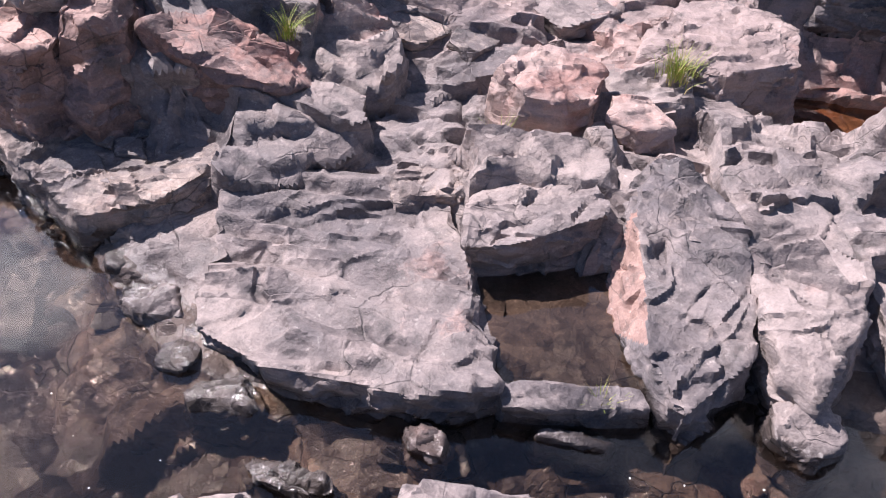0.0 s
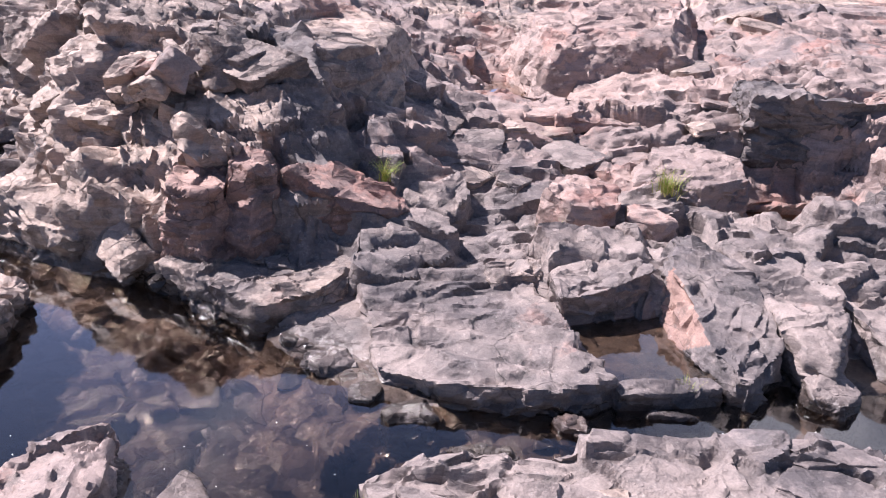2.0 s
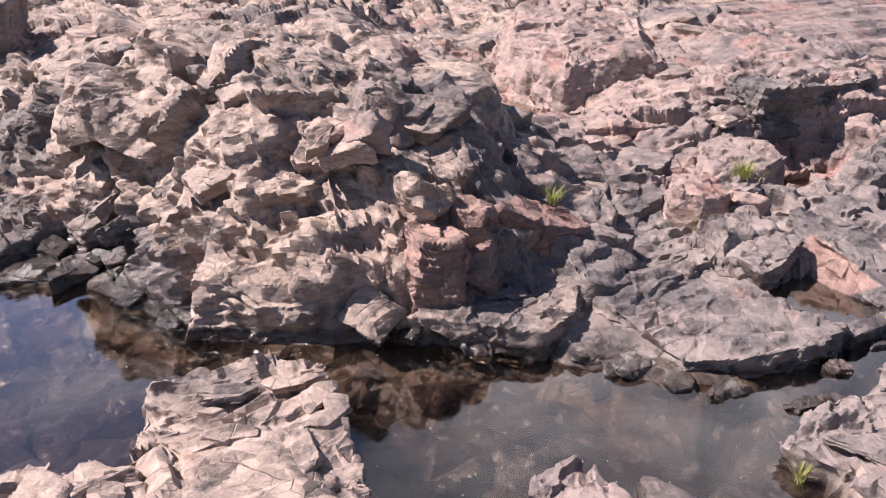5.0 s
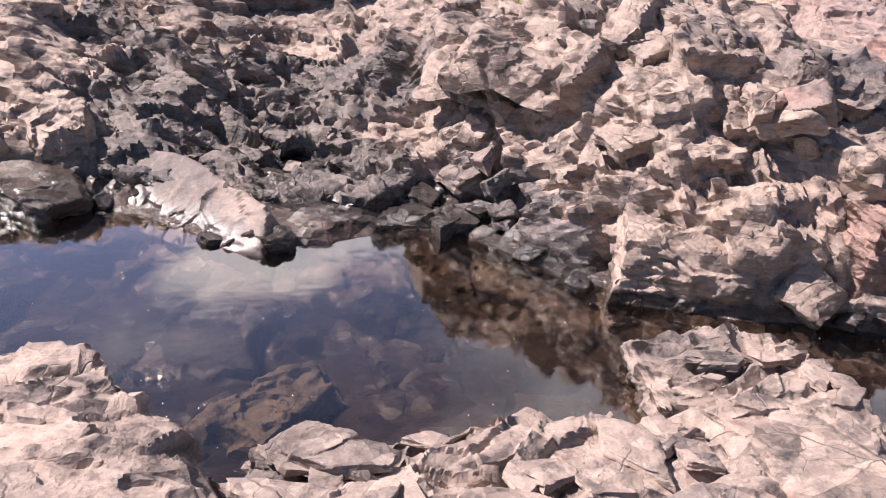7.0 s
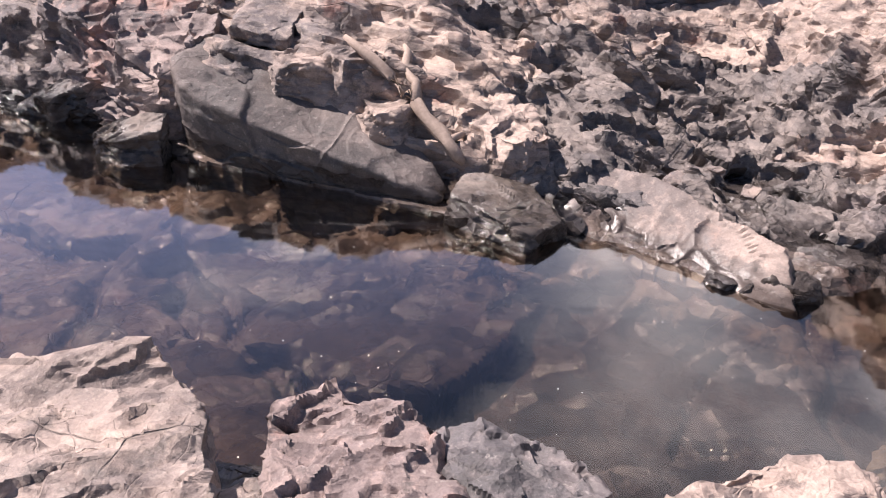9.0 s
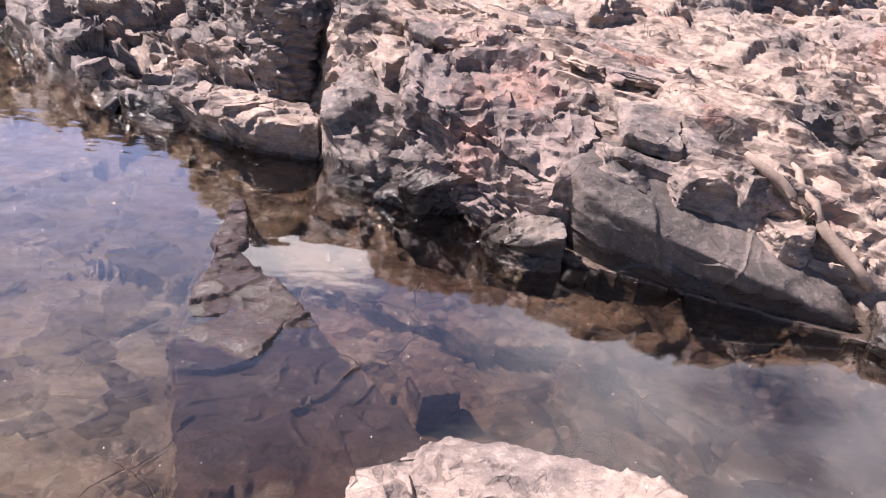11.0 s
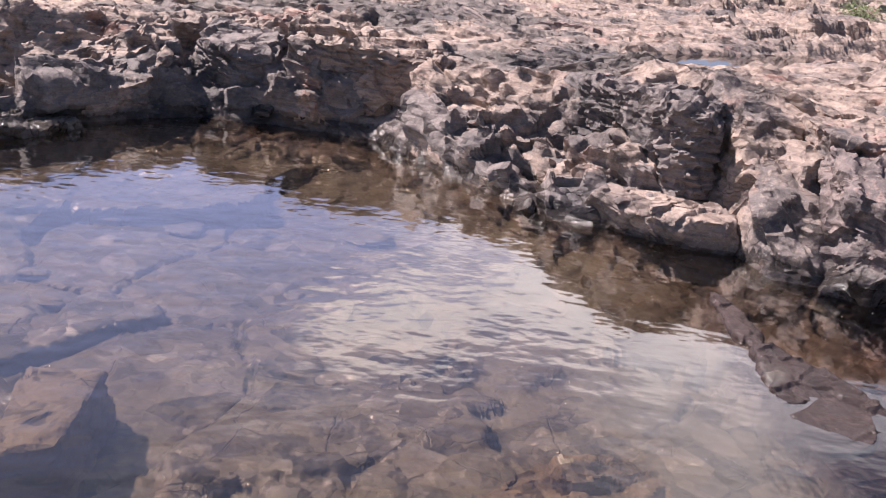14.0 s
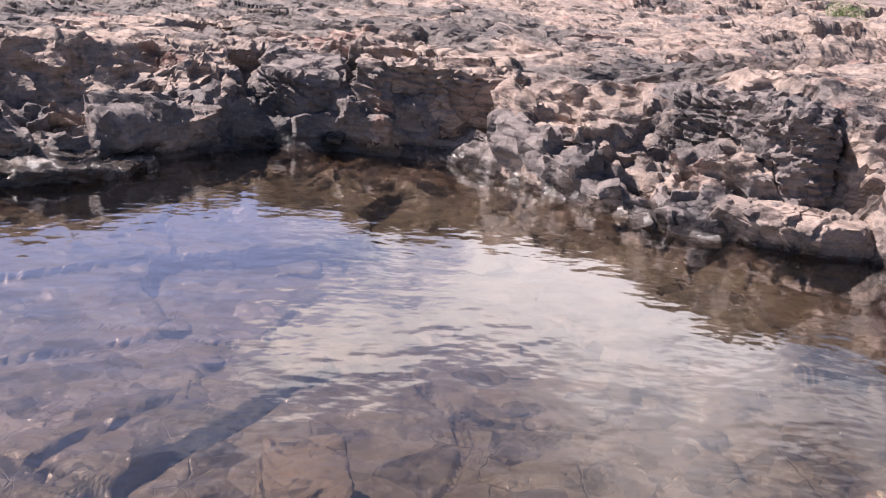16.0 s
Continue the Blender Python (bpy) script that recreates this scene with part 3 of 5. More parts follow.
def ground():
    xs = np.concatenate([-np.geomspace(300, 15.2, 22), np.arange(-15, -8.5, 0.021), np.arange(-8.5, 4, 0.0175), np.geomspace(4.2, 300, 22)])
    ds = np.concatenate([-np.geomspace(300, 13, 16), np.arange(-12.5, -6.2, 0.1), np.arange(-6.2, -0.5, 0.028), np.arange(-0.5, 2.4, 0.0175), np.arange(2.4, 5, 0.035), np.arange(5, 11, 0.06), np.arange(11, 22, 0.12), np.geomspace(22.3, 400, 24)])
    kernel = np.exp(-np.linspace(-2.2, 2.2, 121) ** 2)
    fine = np.arange(-20, 10, 0.02)
    line = np.convolve(np.pad(shore(fine), 60, mode="edge"), kernel / kernel.sum(), mode="valid")
    x = np.repeat(xs[None], len(ds), 0)
    y = np.interp(x, fine, line) + ds[:, None]
    z = lie(x, y)
    e = 0.04
    n = np.stack([(lie(x - e, y) - lie(x + e, y)) / (2 * e), (lie(x, y - e) - lie(x, y + e)) / (2 * e), np.ones_like(z)], -1).reshape(-1, 3)
    n /= np.linalg.norm(n, axis=1, keepdims=True)
    p = np.stack([x, y, z], -1).reshape(-1, 3)
    d = p[:, 1] - shore(p[:, 0])
    q = turned(p + 0.1 * np.stack([fbm(p * 2.2, 71, 2), fbm(p * 2.2, 75, 2), fbm(p * 2.2, 78, 2)], 1), 28, 38, (0.8, 0.95, 1.7))
    rough = np.interp(np.abs(d), [0, 0.08, 0.4, 1.4, 2.4, 13, 30, 80], [0.15, 0.45, 1, 1, 0.75, 0.8, 2, 6])
    shallow = np.interp(d, [-0.5, 0], [0.35, 1])
    out = 0.1 * np.interp(d, [-0.5, 0], [0.7, 1]) * plates(q / 0.62, 3, 0.3, 0.08, np.interp(d, [-0.5, 0], [0.5, 0.25]), np.interp(d, [-0.5, 0], [0.14, 0.05])) + shallow * (0.04 * plates(q / 0.26, 13, 0.5, 0.05, 0.3, 0.04) + 0.013 * plates(q / 0.1, 23, 0.8, 0.08, 0.3, 0.06))
    out = out + 0.008 * fbm(p * 14, 81, 2) + 0.03 * fbm(p * 1.3, 85, 2)
    east = p[:, 0]
    crag = np.exp(-((east + 1.3) / 1.3) ** 4) * np.clip(d / 0.15, 0, 1) * np.interp(d, [1.6, 2.4, 3.2], [1, 0.5, 0])     # the outcrop
    wall = np.clip((-7.4 - east) / 0.4, 0, 1) * np.clip(d / 0.12, 0, 1) * np.interp(d, [0.9, 1.5], [1, 0])     # the jointed bank of the wide pool
    shards = np.exp(-((east + 3.4) / 1.0) ** 4) * np.clip(d / 0.2, 0, 1) * np.clip((2.6 - d) / 0.6, 0, 1)     # the shattered hollow beside the outcrop
    calm = np.clip((east + 7.4) / 0.3, 0, 1) * np.clip((-4.4 - east) / 0.4, 0, 1) * np.clip(d / 0.1, 0, 1)     # evenly bedded slopes and shelves
    calm = np.clip(calm + np.clip((-6.6 - east) / 0.5, 0, 1) * np.interp(d, [1.0, 1.6], [0, 1]), 0, 1)
    flags = np.clip((east + 0.5) / 0.4, 0, 1) * np.clip(d / 0.15, 0, 1) * np.interp(d, [3.5, 5], [1, 0])     # the flagged bank beside the boulders
    w = p + 0.05 * np.stack([fbm(p * 3.1, 171, 2), fbm(p * 3.1, 175, 2), fbm(p * 3.1, 178, 2)], 1)

    def blend(out, share, keep, relief):
        """Gives way to another relief where share is above nothing."""
        at = np.flatnonzero(share > 0.004)
        out = out * (1 - (1 - keep) * share)
        out[at] += share[at] * relief(p[at], w[at])
        return out

    out = blend(out, shards, 0.4, lambda a, b: 0.06 * plates(turned(b, -35, 30, (0.4, 1.3, 1.6)) / 0.24, 53, 0.8, 0.03, 0.35, 0.04) + 0.024 * plates(turned(b, -50, 35, (0.4, 1.3, 1.2)) / 0.1, 55, 0.9, 0.05, 0.3, 0.05))
    out = blend(out, crag, 0.5, lambda a, b: 0.09 * plates(turned(b, 28, 38, (0.8, 0.95, 1.5)) / 0.46, 33, 0.9, 0.03, 0.55, 0.055))
    out = blend(out, crag * np.interp(d, [0.35, 0.9], [1, 0.45]), 1.0, lambda a, b: 0.042 * plates(turned(b, -20, 30, (0.7, 1.2, 1.2)) / 0.17, 43, 1.0, 0.05, 0.3, 0.05) + 0.016 * plates(turned(b, 28, 38, (0.8, 1.2, 1)) / 0.075, 47, 1.0, 0.06, 0.2, 0.07))
    out = blend(out, wall, 0.4, lambda a, b: 0.17 * plates(turned(b, 35, 6, (0.9, 0.9, 0.7)) / 0.62, 57, 0.5, 0.03, 0.7, 0.05) + 0.04 * plates(turned(b, 20, 12, (0.9, 0.9, 1.2)) / 0.18, 63, 0.9, 0.05, 0.4, 0.05))
    out = blend(out, calm, 0.2, lambda a, b: 0.035 * plates(turned(b, -32, 25, (0.3, 1.3, 1.5)) / 0.2, 73, 0.6, 0.04, 0.3, 0.05) + bedding(a, 191, -33, 0.24, 0.1) + bedding(a, 195, -29, 0.13, 0.035)
                + 0.05 * plates(turned(b, -32, 10, (0.5, 0.9, 1)) / 0.7, 77, 0.3, 0.03, 0.4, 0.03))
    out = blend(out, flags, 0.35, lambda a, b: 0.055 * plates(turned(b, -12, 22, (0.6, 1.1, 1.3)) / 0.36, 83, 0.7, 0.03, 0.4, 0.03) + 0.022 * plates(turned(b, 8, 30, (0.6, 1.2, 1.2)) / 0.15, 87, 0.9, 0.05, 0.3, 0.05))
    sunk = np.clip((-d - 0.35) / 0.3, 0, 1) * np.interp(p[:, 1], [0, 1], [0, 1])     # broad flat slabs of the bed
    out = blend(out, sunk, 0.12, lambda a, b: 0.085 * plates(turned(b, 32, 4, (0.65, 1.0, 1.0)) / 0.85, 103, 0.3, 0.025, 0.9, 0.03) + 0.008 * plates(turned(b, 32, 4, (0.6, 1.0, 1.0)) / 0.3, 107, 0.4, 0.04, 0.5, 0.06))
    far = (1 - 0.7 * calm) * np.interp(d, [3, 6], [0, 1])
    out = blend(out, far, 1.0, lambda a, b: 0.16 * plates(turned(b, 20, 15, (0.6, 1.0, 1.0)) / 0.9, 67, 0.5, 0.05, 0.4, 0.1))
    low = np.clip(d / 0.2, 0, 1) * (1 - 0.6 * crag) * (1 - 0.6 * shards) * (1 - calm) * np.interp(d, [2.5, 4], [1, 0.2])
    out = blend(out, low, 1.0, lambda a, b: bedding(a, 91, -6, 0.26, 0.1) + bedding(a, 95, 8, 0.15, 0.03))
    grid = (out * rough * (1 - 0.85 * trough(p[:, 0], p[:, 1]))).reshape(x.shape)
    for axis in (0, 1, 0):     # single points that stand proud of both their neighbours break off
        near = np.roll(grid, 1, axis), np.roll(grid, -1, axis)
        worn = np.clip(grid, np.minimum(*near), np.maximum(*near))
        grid = np.where(np.abs(worn - grid) > 0.022, worn, grid)
    p = p + n * grid.reshape(-1, 1)
    p[:, 2] = np.where(d > 0.02, np.maximum(p[:, 2], 0.012 + 0.2 * np.minimum(d, 0.3)), p[:, 2])
    f = quads(*x.shape)
    c, cd = p[f[:, 0]], d[f[:, 0]] + 0.25 * fbm(p[f[:, 0]] * 1.8, 101, 4)
    cx = c[:, 0] + 0.35 * fbm(c * 1.6, 105, 4)
    index = np.zeros(len(f), int)
    index[(cx > -2.7) & (cx < -0.3) & (cd > 0.65) & (cd < 2.6)] = 1
    index[(cx > -4.5) & (cx < -2.6) & (cd > 0.05) & (cd < 1.9)] = 2
    index[(cx < -7.6) & (cd > 0.0) & (cd < 0.55)] = 4
    index[(cx > -2.9) & (cx < -1.9) & (cd > 0.0) & (cd < 0.65)] = 4
    index[(cx > -0.3) & (cd > 1.5) & (cd < 4.5)] = 6
    index[(cx < -7.2) & (cd > 1.6) & (cd < 7) & (fbm(c * 0.7, 113, 3) > -0.2)] = 2
    index[(cx > -0.5) & (cd > 0.0) & (cd < 1.5)] = 5
    index[(cx > 0.2) & (cd > 1.5) & (cd < 6) & (fbm(c * 0.9, 109, 3) > 0.22)] = 3
    index[(cx < -8.0) & (cd < -0.9) & (c[:, 2] < -0.12) & (fbm(c * 1.3, 117, 3) > -0.35)] = 4
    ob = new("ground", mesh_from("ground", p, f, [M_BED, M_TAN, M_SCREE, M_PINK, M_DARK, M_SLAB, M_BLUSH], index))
    return tagged(ob, "fractured pinkish grey bedrock of the stream's banks and bed", "bedrock", kind="structure")


def sheet(name, outline, z, mat, label):
    bm = bmesh.new()
    bm.faces.new([bm.verts.new((px, py, z)) for px, py in outline])
    me = bpy.data.meshes.new(name)
    bm.to_mesh(me)
    bm.free()
    me.materials.append(mat)
    return tagged(new(name, me), label, "water", kind="structure")


bedrock = ground()
BEDROCK = np.empty(len(bedrock.data.vertices) * 3, np.float32)
bedrock.data.vertices.foreach_get("co", BEDROCK)
BEDROCK = BEDROCK.reshape(-1, 3)


def ground_height(x, y):
    """The height of the broken ground at a place."""
    return float(BEDROCK[((BEDROCK[:, 0] - x) ** 2 + (BEDROCK[:, 1] - y) ** 2).argmin(), 2])


gx = np.concatenate([[-58, -40, -25], np.arange(-16, 6.1, 0.5), [12, 25, 40, 58]])
gy = np.arange(-6, 14.1, 0.5)
wx, wy = np.meshgrid(gx, gy)
tagged(new("water", mesh_from("water", np.stack([wx, wy, 0 * wx], -1).reshape(-1, 3), quads(*wx.shape), [M_WATER], sharp=0)), "clear tea-brown water of a still rocky stream", "water", kind="structure")

# ---- rocks of the far bank ----
rock("rock_slab", [(0.02, 2.24), (0.09, 1.62), (0.35, 1.5), (0.8, 1.45), (1.09, 1.5), (1.1, 1.7), (0.98, 2.0), (0.9, 2.42), (0.6, 2.45), (0.05, 2.4)], 0.14,
     "broad flat grey rock slab with pale patches at the water's edge", M_SLAB, tilt=(0.0, 0.06), beds=(-8, 0.13, 2.6), cell=0.3, amp=0.014, step=0.012, seed=4, cuts=3, bite=(0.93, 0.98))
rock("boulder", [(0.92, 2.3), (1.18, 2.56), (1.42, 2.32), (1.39, 2.13), (1.09, 1.99), (0.92, 1.95)], 0.27, "blocky pinkish grey boulder overhanging a small pool", M_SLAB,
     tilt=(0.12, 0.0), base=-0.15, batter=-0.1, cuts=5, bite=(0.86, 0.97), cell=0.22, amp=0.014, step=0.012, seed=7)
rock("boulder", [(1.46, 2.2), (1.52, 2.43), (1.72, 2.46), (1.86, 2.2), (1.86, 1.85), (1.83, 1.63), (1.62, 1.48), (1.56, 1.6)], 0.25, "rough grey boulder with one flat salmon-red side", M_SLAB,
     tilt=(-0.05, 0.2), cell=0.25, amp=0.016, step=0.012, seed=9, face=(7, M_SALMON), lean={7: 0.5}, cuts=3, bite=(0.92, 0.98))
rock("boulder", [(1.8, 2.5), (2.18, 2.44), (2.24, 2.0), (2.14, 1.72), (2.0, 1.5), (1.9, 1.6), (1.86, 1.95)], 0.25, "knobbly tan boulder with bulging layers", M_SLAB,
     tilt=(0, 0.12), worn=3, cell=0.22, amp=0.014, step=0.014, seed=12)
rock("rock_slab", [(2.15, 2.65), (2.9, 2.8), (3.4, 2.0), (3.2, 1.4), (2.6, 1.5), (2.27, 1.62), (2.22, 2.2)], 0.22, "pale pinkish grey sloping rock slab", M_SLAB, tilt=(0, 0.08), cell=0.4, amp=0.012, seed=14, cuts=3)
rock("stone", [(0.62, 2.37), (0.7, 2.46), (0.9, 2.44), (0.89, 2.3), (0.67, 2.26)], 0.2, "loose flat tan stone lying on the slab", M_TAN, base=0.06, cell=0.12, amp=0.008, step=0.01, seed=3, cuts=4)
rock("boulder", ring(1.2, 2.82, 0.24, 0.2, 7, 20, 5), 0.42, "rounded pink boulder on grey bedrock", M_PINK, base=0.05, tilt=(-0.1, 0.1), cell=0.25, amp=0.012, step=0.014, seed=21, cuts=8)
rock("boulder", ring(1.56, 2.74, 0.17, 0.12, 5, -10, 8), 0.33, "small angular pink boulder with an orange face", M_PINK, base=0.05, tilt=(-0.15, 0.1), cell=0.2, amp=0.008, step=0.014, seed=22, cuts=4)
rock("boulder", [(1.5, 3.1), (1.8, 3.55), (2.25, 3.35), (2.22, 3.05), (1.9, 2.95)], 0.42, "grey angular boulder beside a hollow", M_BLUSH, base=0.0, tilt=(0.1, 0.1), cell=0.25, amp=0.016, step=0.018, seed=23)
ledge_c = rock("rock_ledge", [(-1.05, 2.52), (-0.6, 2.16), (-0.42, 2.03), (-0.2, 2.12), (0.0, 2.36), (0.0, 2.62), (-0.5, 2.7), (-1.0, 2.75)], 0.17, "low pale tan rock ledge above the water", M_BED,
     tilt=(0.02, 0.08), cell=0.25, amp=0.016, step=0.014, seed=25, cuts=4, bite=(0.9, 0.98))
rock("rock_pillar", [(-0.9, 2.5), (-0.72, 2.42), (-0.62, 2.52), (-0.66, 2.75), (-0.88, 2.75)], 0.55, "upright reddish rock pillar", M_RED, base=0, cell=0.26, amp=0.018, cuts=9, bite=(0.8, 0.97), step=0.014, seed=27)
rock("rock_pillar", [(-0.62, 2.55), (-0.5, 2.5), (-0.4, 2.6), (-0.42, 2.85), (-0.62, 2.85)], 0.62, "upright reddish rock pillar", M_RED, base=0, cell=0.26, amp=0.018, cuts=9, bite=(0.8, 0.97), step=0.014, seed=28)
rock("boulder", [(-0.35, 2.68), (-0.1, 2.56), (0.2, 2.6), (0.32, 2.72), (0.1, 2.9), (-0.3, 2.95)], 0.46, "long red rock shelf with a dark overhang", M_RED, base=0, tilt=(-0.35, 0.1), batter=-0.15, cell=0.26, amp=0.018, step=0.014, seed=29)
rock("boulder", [(-1.94, 2.92), (-1.42, 2.65), (-1.24, 2.85), (-1.3, 3.2), (-1.75, 3.3)], 0.36, "flat-faced brown boulder rising from the water", M_BED, tilt=(0.08, 0.2), cell=0.3, amp=0.014, step=0.014, seed=31, cuts=4, bite=(0.86, 0.96), worn=1)
rock("boulder", [(-0.62, 3.5), (-0.2, 3.36), (0.1, 3.6), (0.22, 4.1), (-0.1, 4.5), (-0.6, 4.3)], 1.03, "large striated grey boulder on the outcrop", M_BED, base=0.2, batter=0.45, tilt=(-0.12, 0.05), cell=0.4, amp=0.013, step=0.018, seed=33, cuts=4, bite=(0.88, 0.97), worn=3)
rock("rock_slab", [(-3.62, 3.74), (-3.95, 4.02), (-4.34, 4.48), (-4.36, 4.72), (-4.12, 5.0), (-3.78, 4.62), (-3.46, 3.93)], 0.11, "wet sloping pale slab running down into the water", M_GLOSS, tilt=(0.54, 0.46), base=-0.5, batter=0.7, lean={0: 0.1, 1: 0.1}, beds=None, cell=0.25, amp=0.009, step=0.014, seed=35, cuts=3, bite=(0.86, 0.95))
rock("stone", ring(-3.52, 3.84, 0.17, 0.1, 6, -40, 12), 0.07, "black wet stone at the foot of the pale slab", M_WET, cell=0.18, amp=0.016, step=0.014, seed=74)
rock("stone", [(-4.98, 4.6), (-4.66, 4.26), (-4.42, 4.42), (-4.45, 4.72), (-4.85, 4.8)], 0.13, "black wet angular stone at the waterline", M_WET, cell=0.3, amp=0.01, step=0.014, seed=36, tilt=(-0.1, 0.15), cuts=4, bite=(0.86, 0.96))
rock("rock_slab", [(-6.34, 5.62), (-6.3, 5.46), (-6.18, 5.33), (-6.0, 5.22), (-5.5, 4.95), (-5.0, 4.69), (-4.88, 4.8), (-5.1, 5.15), (-5.6, 5.6), (-6.1, 5.8)], 0.33, "massive smooth slab with a dark overhanging face", M_SMOOTH, base=-0.3, tilt=(0.03, 0.5),
     batter=-0.1, cell=0.45, amp=0.013, step=0.015, seed=37, cuts=2, bite=(0.94, 0.98), worn=6, beds=None)
rock("boulder", [(-4.84, 5.1), (-4.66, 4.8), (-4.4, 4.8), (-4.4, 5.2), (-4.75, 5.5)], 0.4, "brown wedge-shaped boulder above the water", M_TAN, base=0, cell=0.25, amp=0.016, step=0.015, seed=38, tilt=(0.1, 0.2))
rock("stone", [(-6.74, 5.44), (-6.6, 5.33), (-6.4, 5.31), (-6.36, 5.5), (-6.55, 5.66), (-6.76, 5.6)], 0.16, "small angular wet stone standing in the shallows", M_WET, cell=0.2, amp=0.01, step=0.012, seed=39, batter=0.12, tilt=(0.35, 0.1), cuts=3)
rock("stone", [(-7.26, 6.1), (-7.05, 5.97), (-6.8, 6.0), (-6.74, 6.2), (-7.1, 6.36)], 0.18, "dark wet stone at the bank's foot", M_WET, cell=0.2, amp=0.012, step=0.014, seed=40, batter=0.12, tilt=(0.3, 0.1), cuts=3)
ledge_d = rock("rock_ledge", [(-8.6, 7.2), (-8.35, 6.92), (-7.95, 6.7), (-7.55, 6.62), (-7.42, 6.78), (-7.6, 7.05), (-8.4, 7.4)], 0.23, "low pale rock ledge above a dark wet undercut", M_TAN, base=-0.3, batter=-0.2, cell=0.25, amp=0.016, step=0.018, seed=41)
rock("rock_block", [(-8.62, 8.5), (-8.42, 8.05), (-8.22, 7.65), (-8.1, 7.3), (-7.85, 7.12), (-7.62, 7.15), (-7.5, 7.6), (-7.8, 8.4)], 0.9, "dark grey jointed rock block over an alcove", M_DARK, base=0, batter=-0.06, cell=0.22, amp=0.03, step=0.02, seed=42)
rock("boulder", [(-12.8, 8.85), (-12.35, 8.7), (-11.9, 9.0), (-11.75, 9.6), (-12.3, 10.1), (-12.9, 9.7)], 0.46, "domed dark grey boulder at the pool's edge", M_BED, base=-0.2, tilt=(-0.05, 0.42), batter=-0.05, cell=0.3, amp=0.028, step=0.02, seed=43, cuts=5, bite=(0.86, 0.97))
rock("rock_block", [(-10.8, 9.4), (-10.35, 9.17), (-9.75, 9.12), (-9.42, 9.06), (-9.15, 9.4), (-9.5, 10.0), (-10.6, 10.0)], 0.76, "massive dark-faced rock block with a flat pale top", M_BED, base=-0.1, batter=0.0, cell=0.38, amp=0.035, step=0.018, seed=141, cuts=3, bite=(0.92, 0.98))
rock("rock_block", [(-11.62, 9.6), (-11.25, 9.36), (-10.86, 9.38), (-10.8, 9.85), (-11.5, 10.1)], 0.66, "upright jointed rock block behind the pool", M_DARK, base=-0.1, batter=0.08, tilt=(0, 0.2), cell=0.3, amp=0.03, step=0.018, seed=142, cuts=4, bite=(0.88, 0.97))
rock("boulder", [(-9.6, 8.6), (-9.25, 8.12), (-8.82, 7.95), (-8.52, 8.0), (-8.45, 8.45), (-9.0, 8.85), (-9.5, 8.95)], 0.4, "pale-topped rock block over a dark undercut", M_TAN, base=-0.1, batter=-0.15, tilt=(0.05, 0.12), cell=0.28, amp=0.024, step=0.016, seed=143, cuts=4, bite=(0.88, 0.97))
rock("rock_block", [(-7.12, 6.74), (-6.86, 6.55), (-6.5, 6.6), (-6.38, 6.95), (-6.7, 7.3), (-7.1, 7.2)], 0.9, "jutting grey block with a dark underside", M_BED, base=0.35, batter=-0.35, tilt=(0.05, 0.12), cell=0.28, amp=0.018, step=0.016, seed=144, cuts=4, bite=(0.88, 0.97))
rock("rock_ledge", [(-13.8, 7.9), (-13.1, 7.85), (-12.5, 8.2), (-12.3, 8.65), (-12.7, 8.95), (-13.8, 8.8)], 0.14, "low wet dark rock ledge", M_WET, cell=0.25, amp=0.02, step=0.02, seed=44, tilt=(-0.1, 0.1))

crest = random.Random(8)
for k in range(8):
    bx = crest.uniform(-2.2, -0.5)
    by = float(shore(bx)) + crest.uniform(0.95, 1.9)
    br = crest.uniform(0.14, 0.3)
    rock("boulder", ring(bx, by, br * 1.35, br, 6, -40 + crest.gauss(0, 20), 30 + k), float(lie(bx, by)) + 0.22 * br, "weathered tan boulder on the crest of the outcrop", M_TAN, base=float(lie(bx, by)) - 0.25, batter=0.3, cell=0.25,
         amp=0.016, step=0.018, seed=70 + k, cuts=9, tilt=(-0.15, 0.15), bite=(0.7, 0.93), group="boulders on the outcrop's crest")

rock("rock_slab", [(-7.12, 6.3), (-6.75, 5.92), (-6.42, 5.6), (-6.2, 5.62), (-6.0, 6.2), (-6.5, 6.9), (-7.05, 6.85)], 0.66, "pinkish grey slab sloping down to the water", M_BLUSH, base=-0.3, tilt=(0.15, 0.42), cell=0.3, amp=0.03, step=0.018, seed=45, cuts=2, bite=(0.92, 0.98))
rock("rock_block", [(-7.36, 7.05), (-7.18, 6.72), (-6.8, 6.85), (-6.8, 7.6), (-7.3, 7.6)], 0.78, "pale tan rock face beside a dark alcove", M_TAN, base=-0.1, tilt=(0.0, 0.15), cell=0.25, amp=0.022, step=0.02, seed=46)
for k, (bx, by, br, bz) in enumerate(((-4.5, 9.1, 0.55, 1.2), (-3.5, 9.9, 0.6, 1.3), (-2.2, 10.6, 0.8, 1.35), (-5.2, 8.2, 0.4, 1.05), (-1.0, 11.5, 0.9, 1.4), (0.6, 9.0, 0.7, 1.25))):
    rock("boulder", ring(bx, by, br * 1.2, br * 0.8, 7, 20 * k, 60 + k), bz, "large pinkish tan boulder on the upper shelf", M_TAN, base=bz - 0.9, batter=0.5, cell=0.4, amp=0.04, step=0.03, seed=90 + k, cuts=8,
         bite=(0.78, 0.95), group="boulders on the upper shelf")

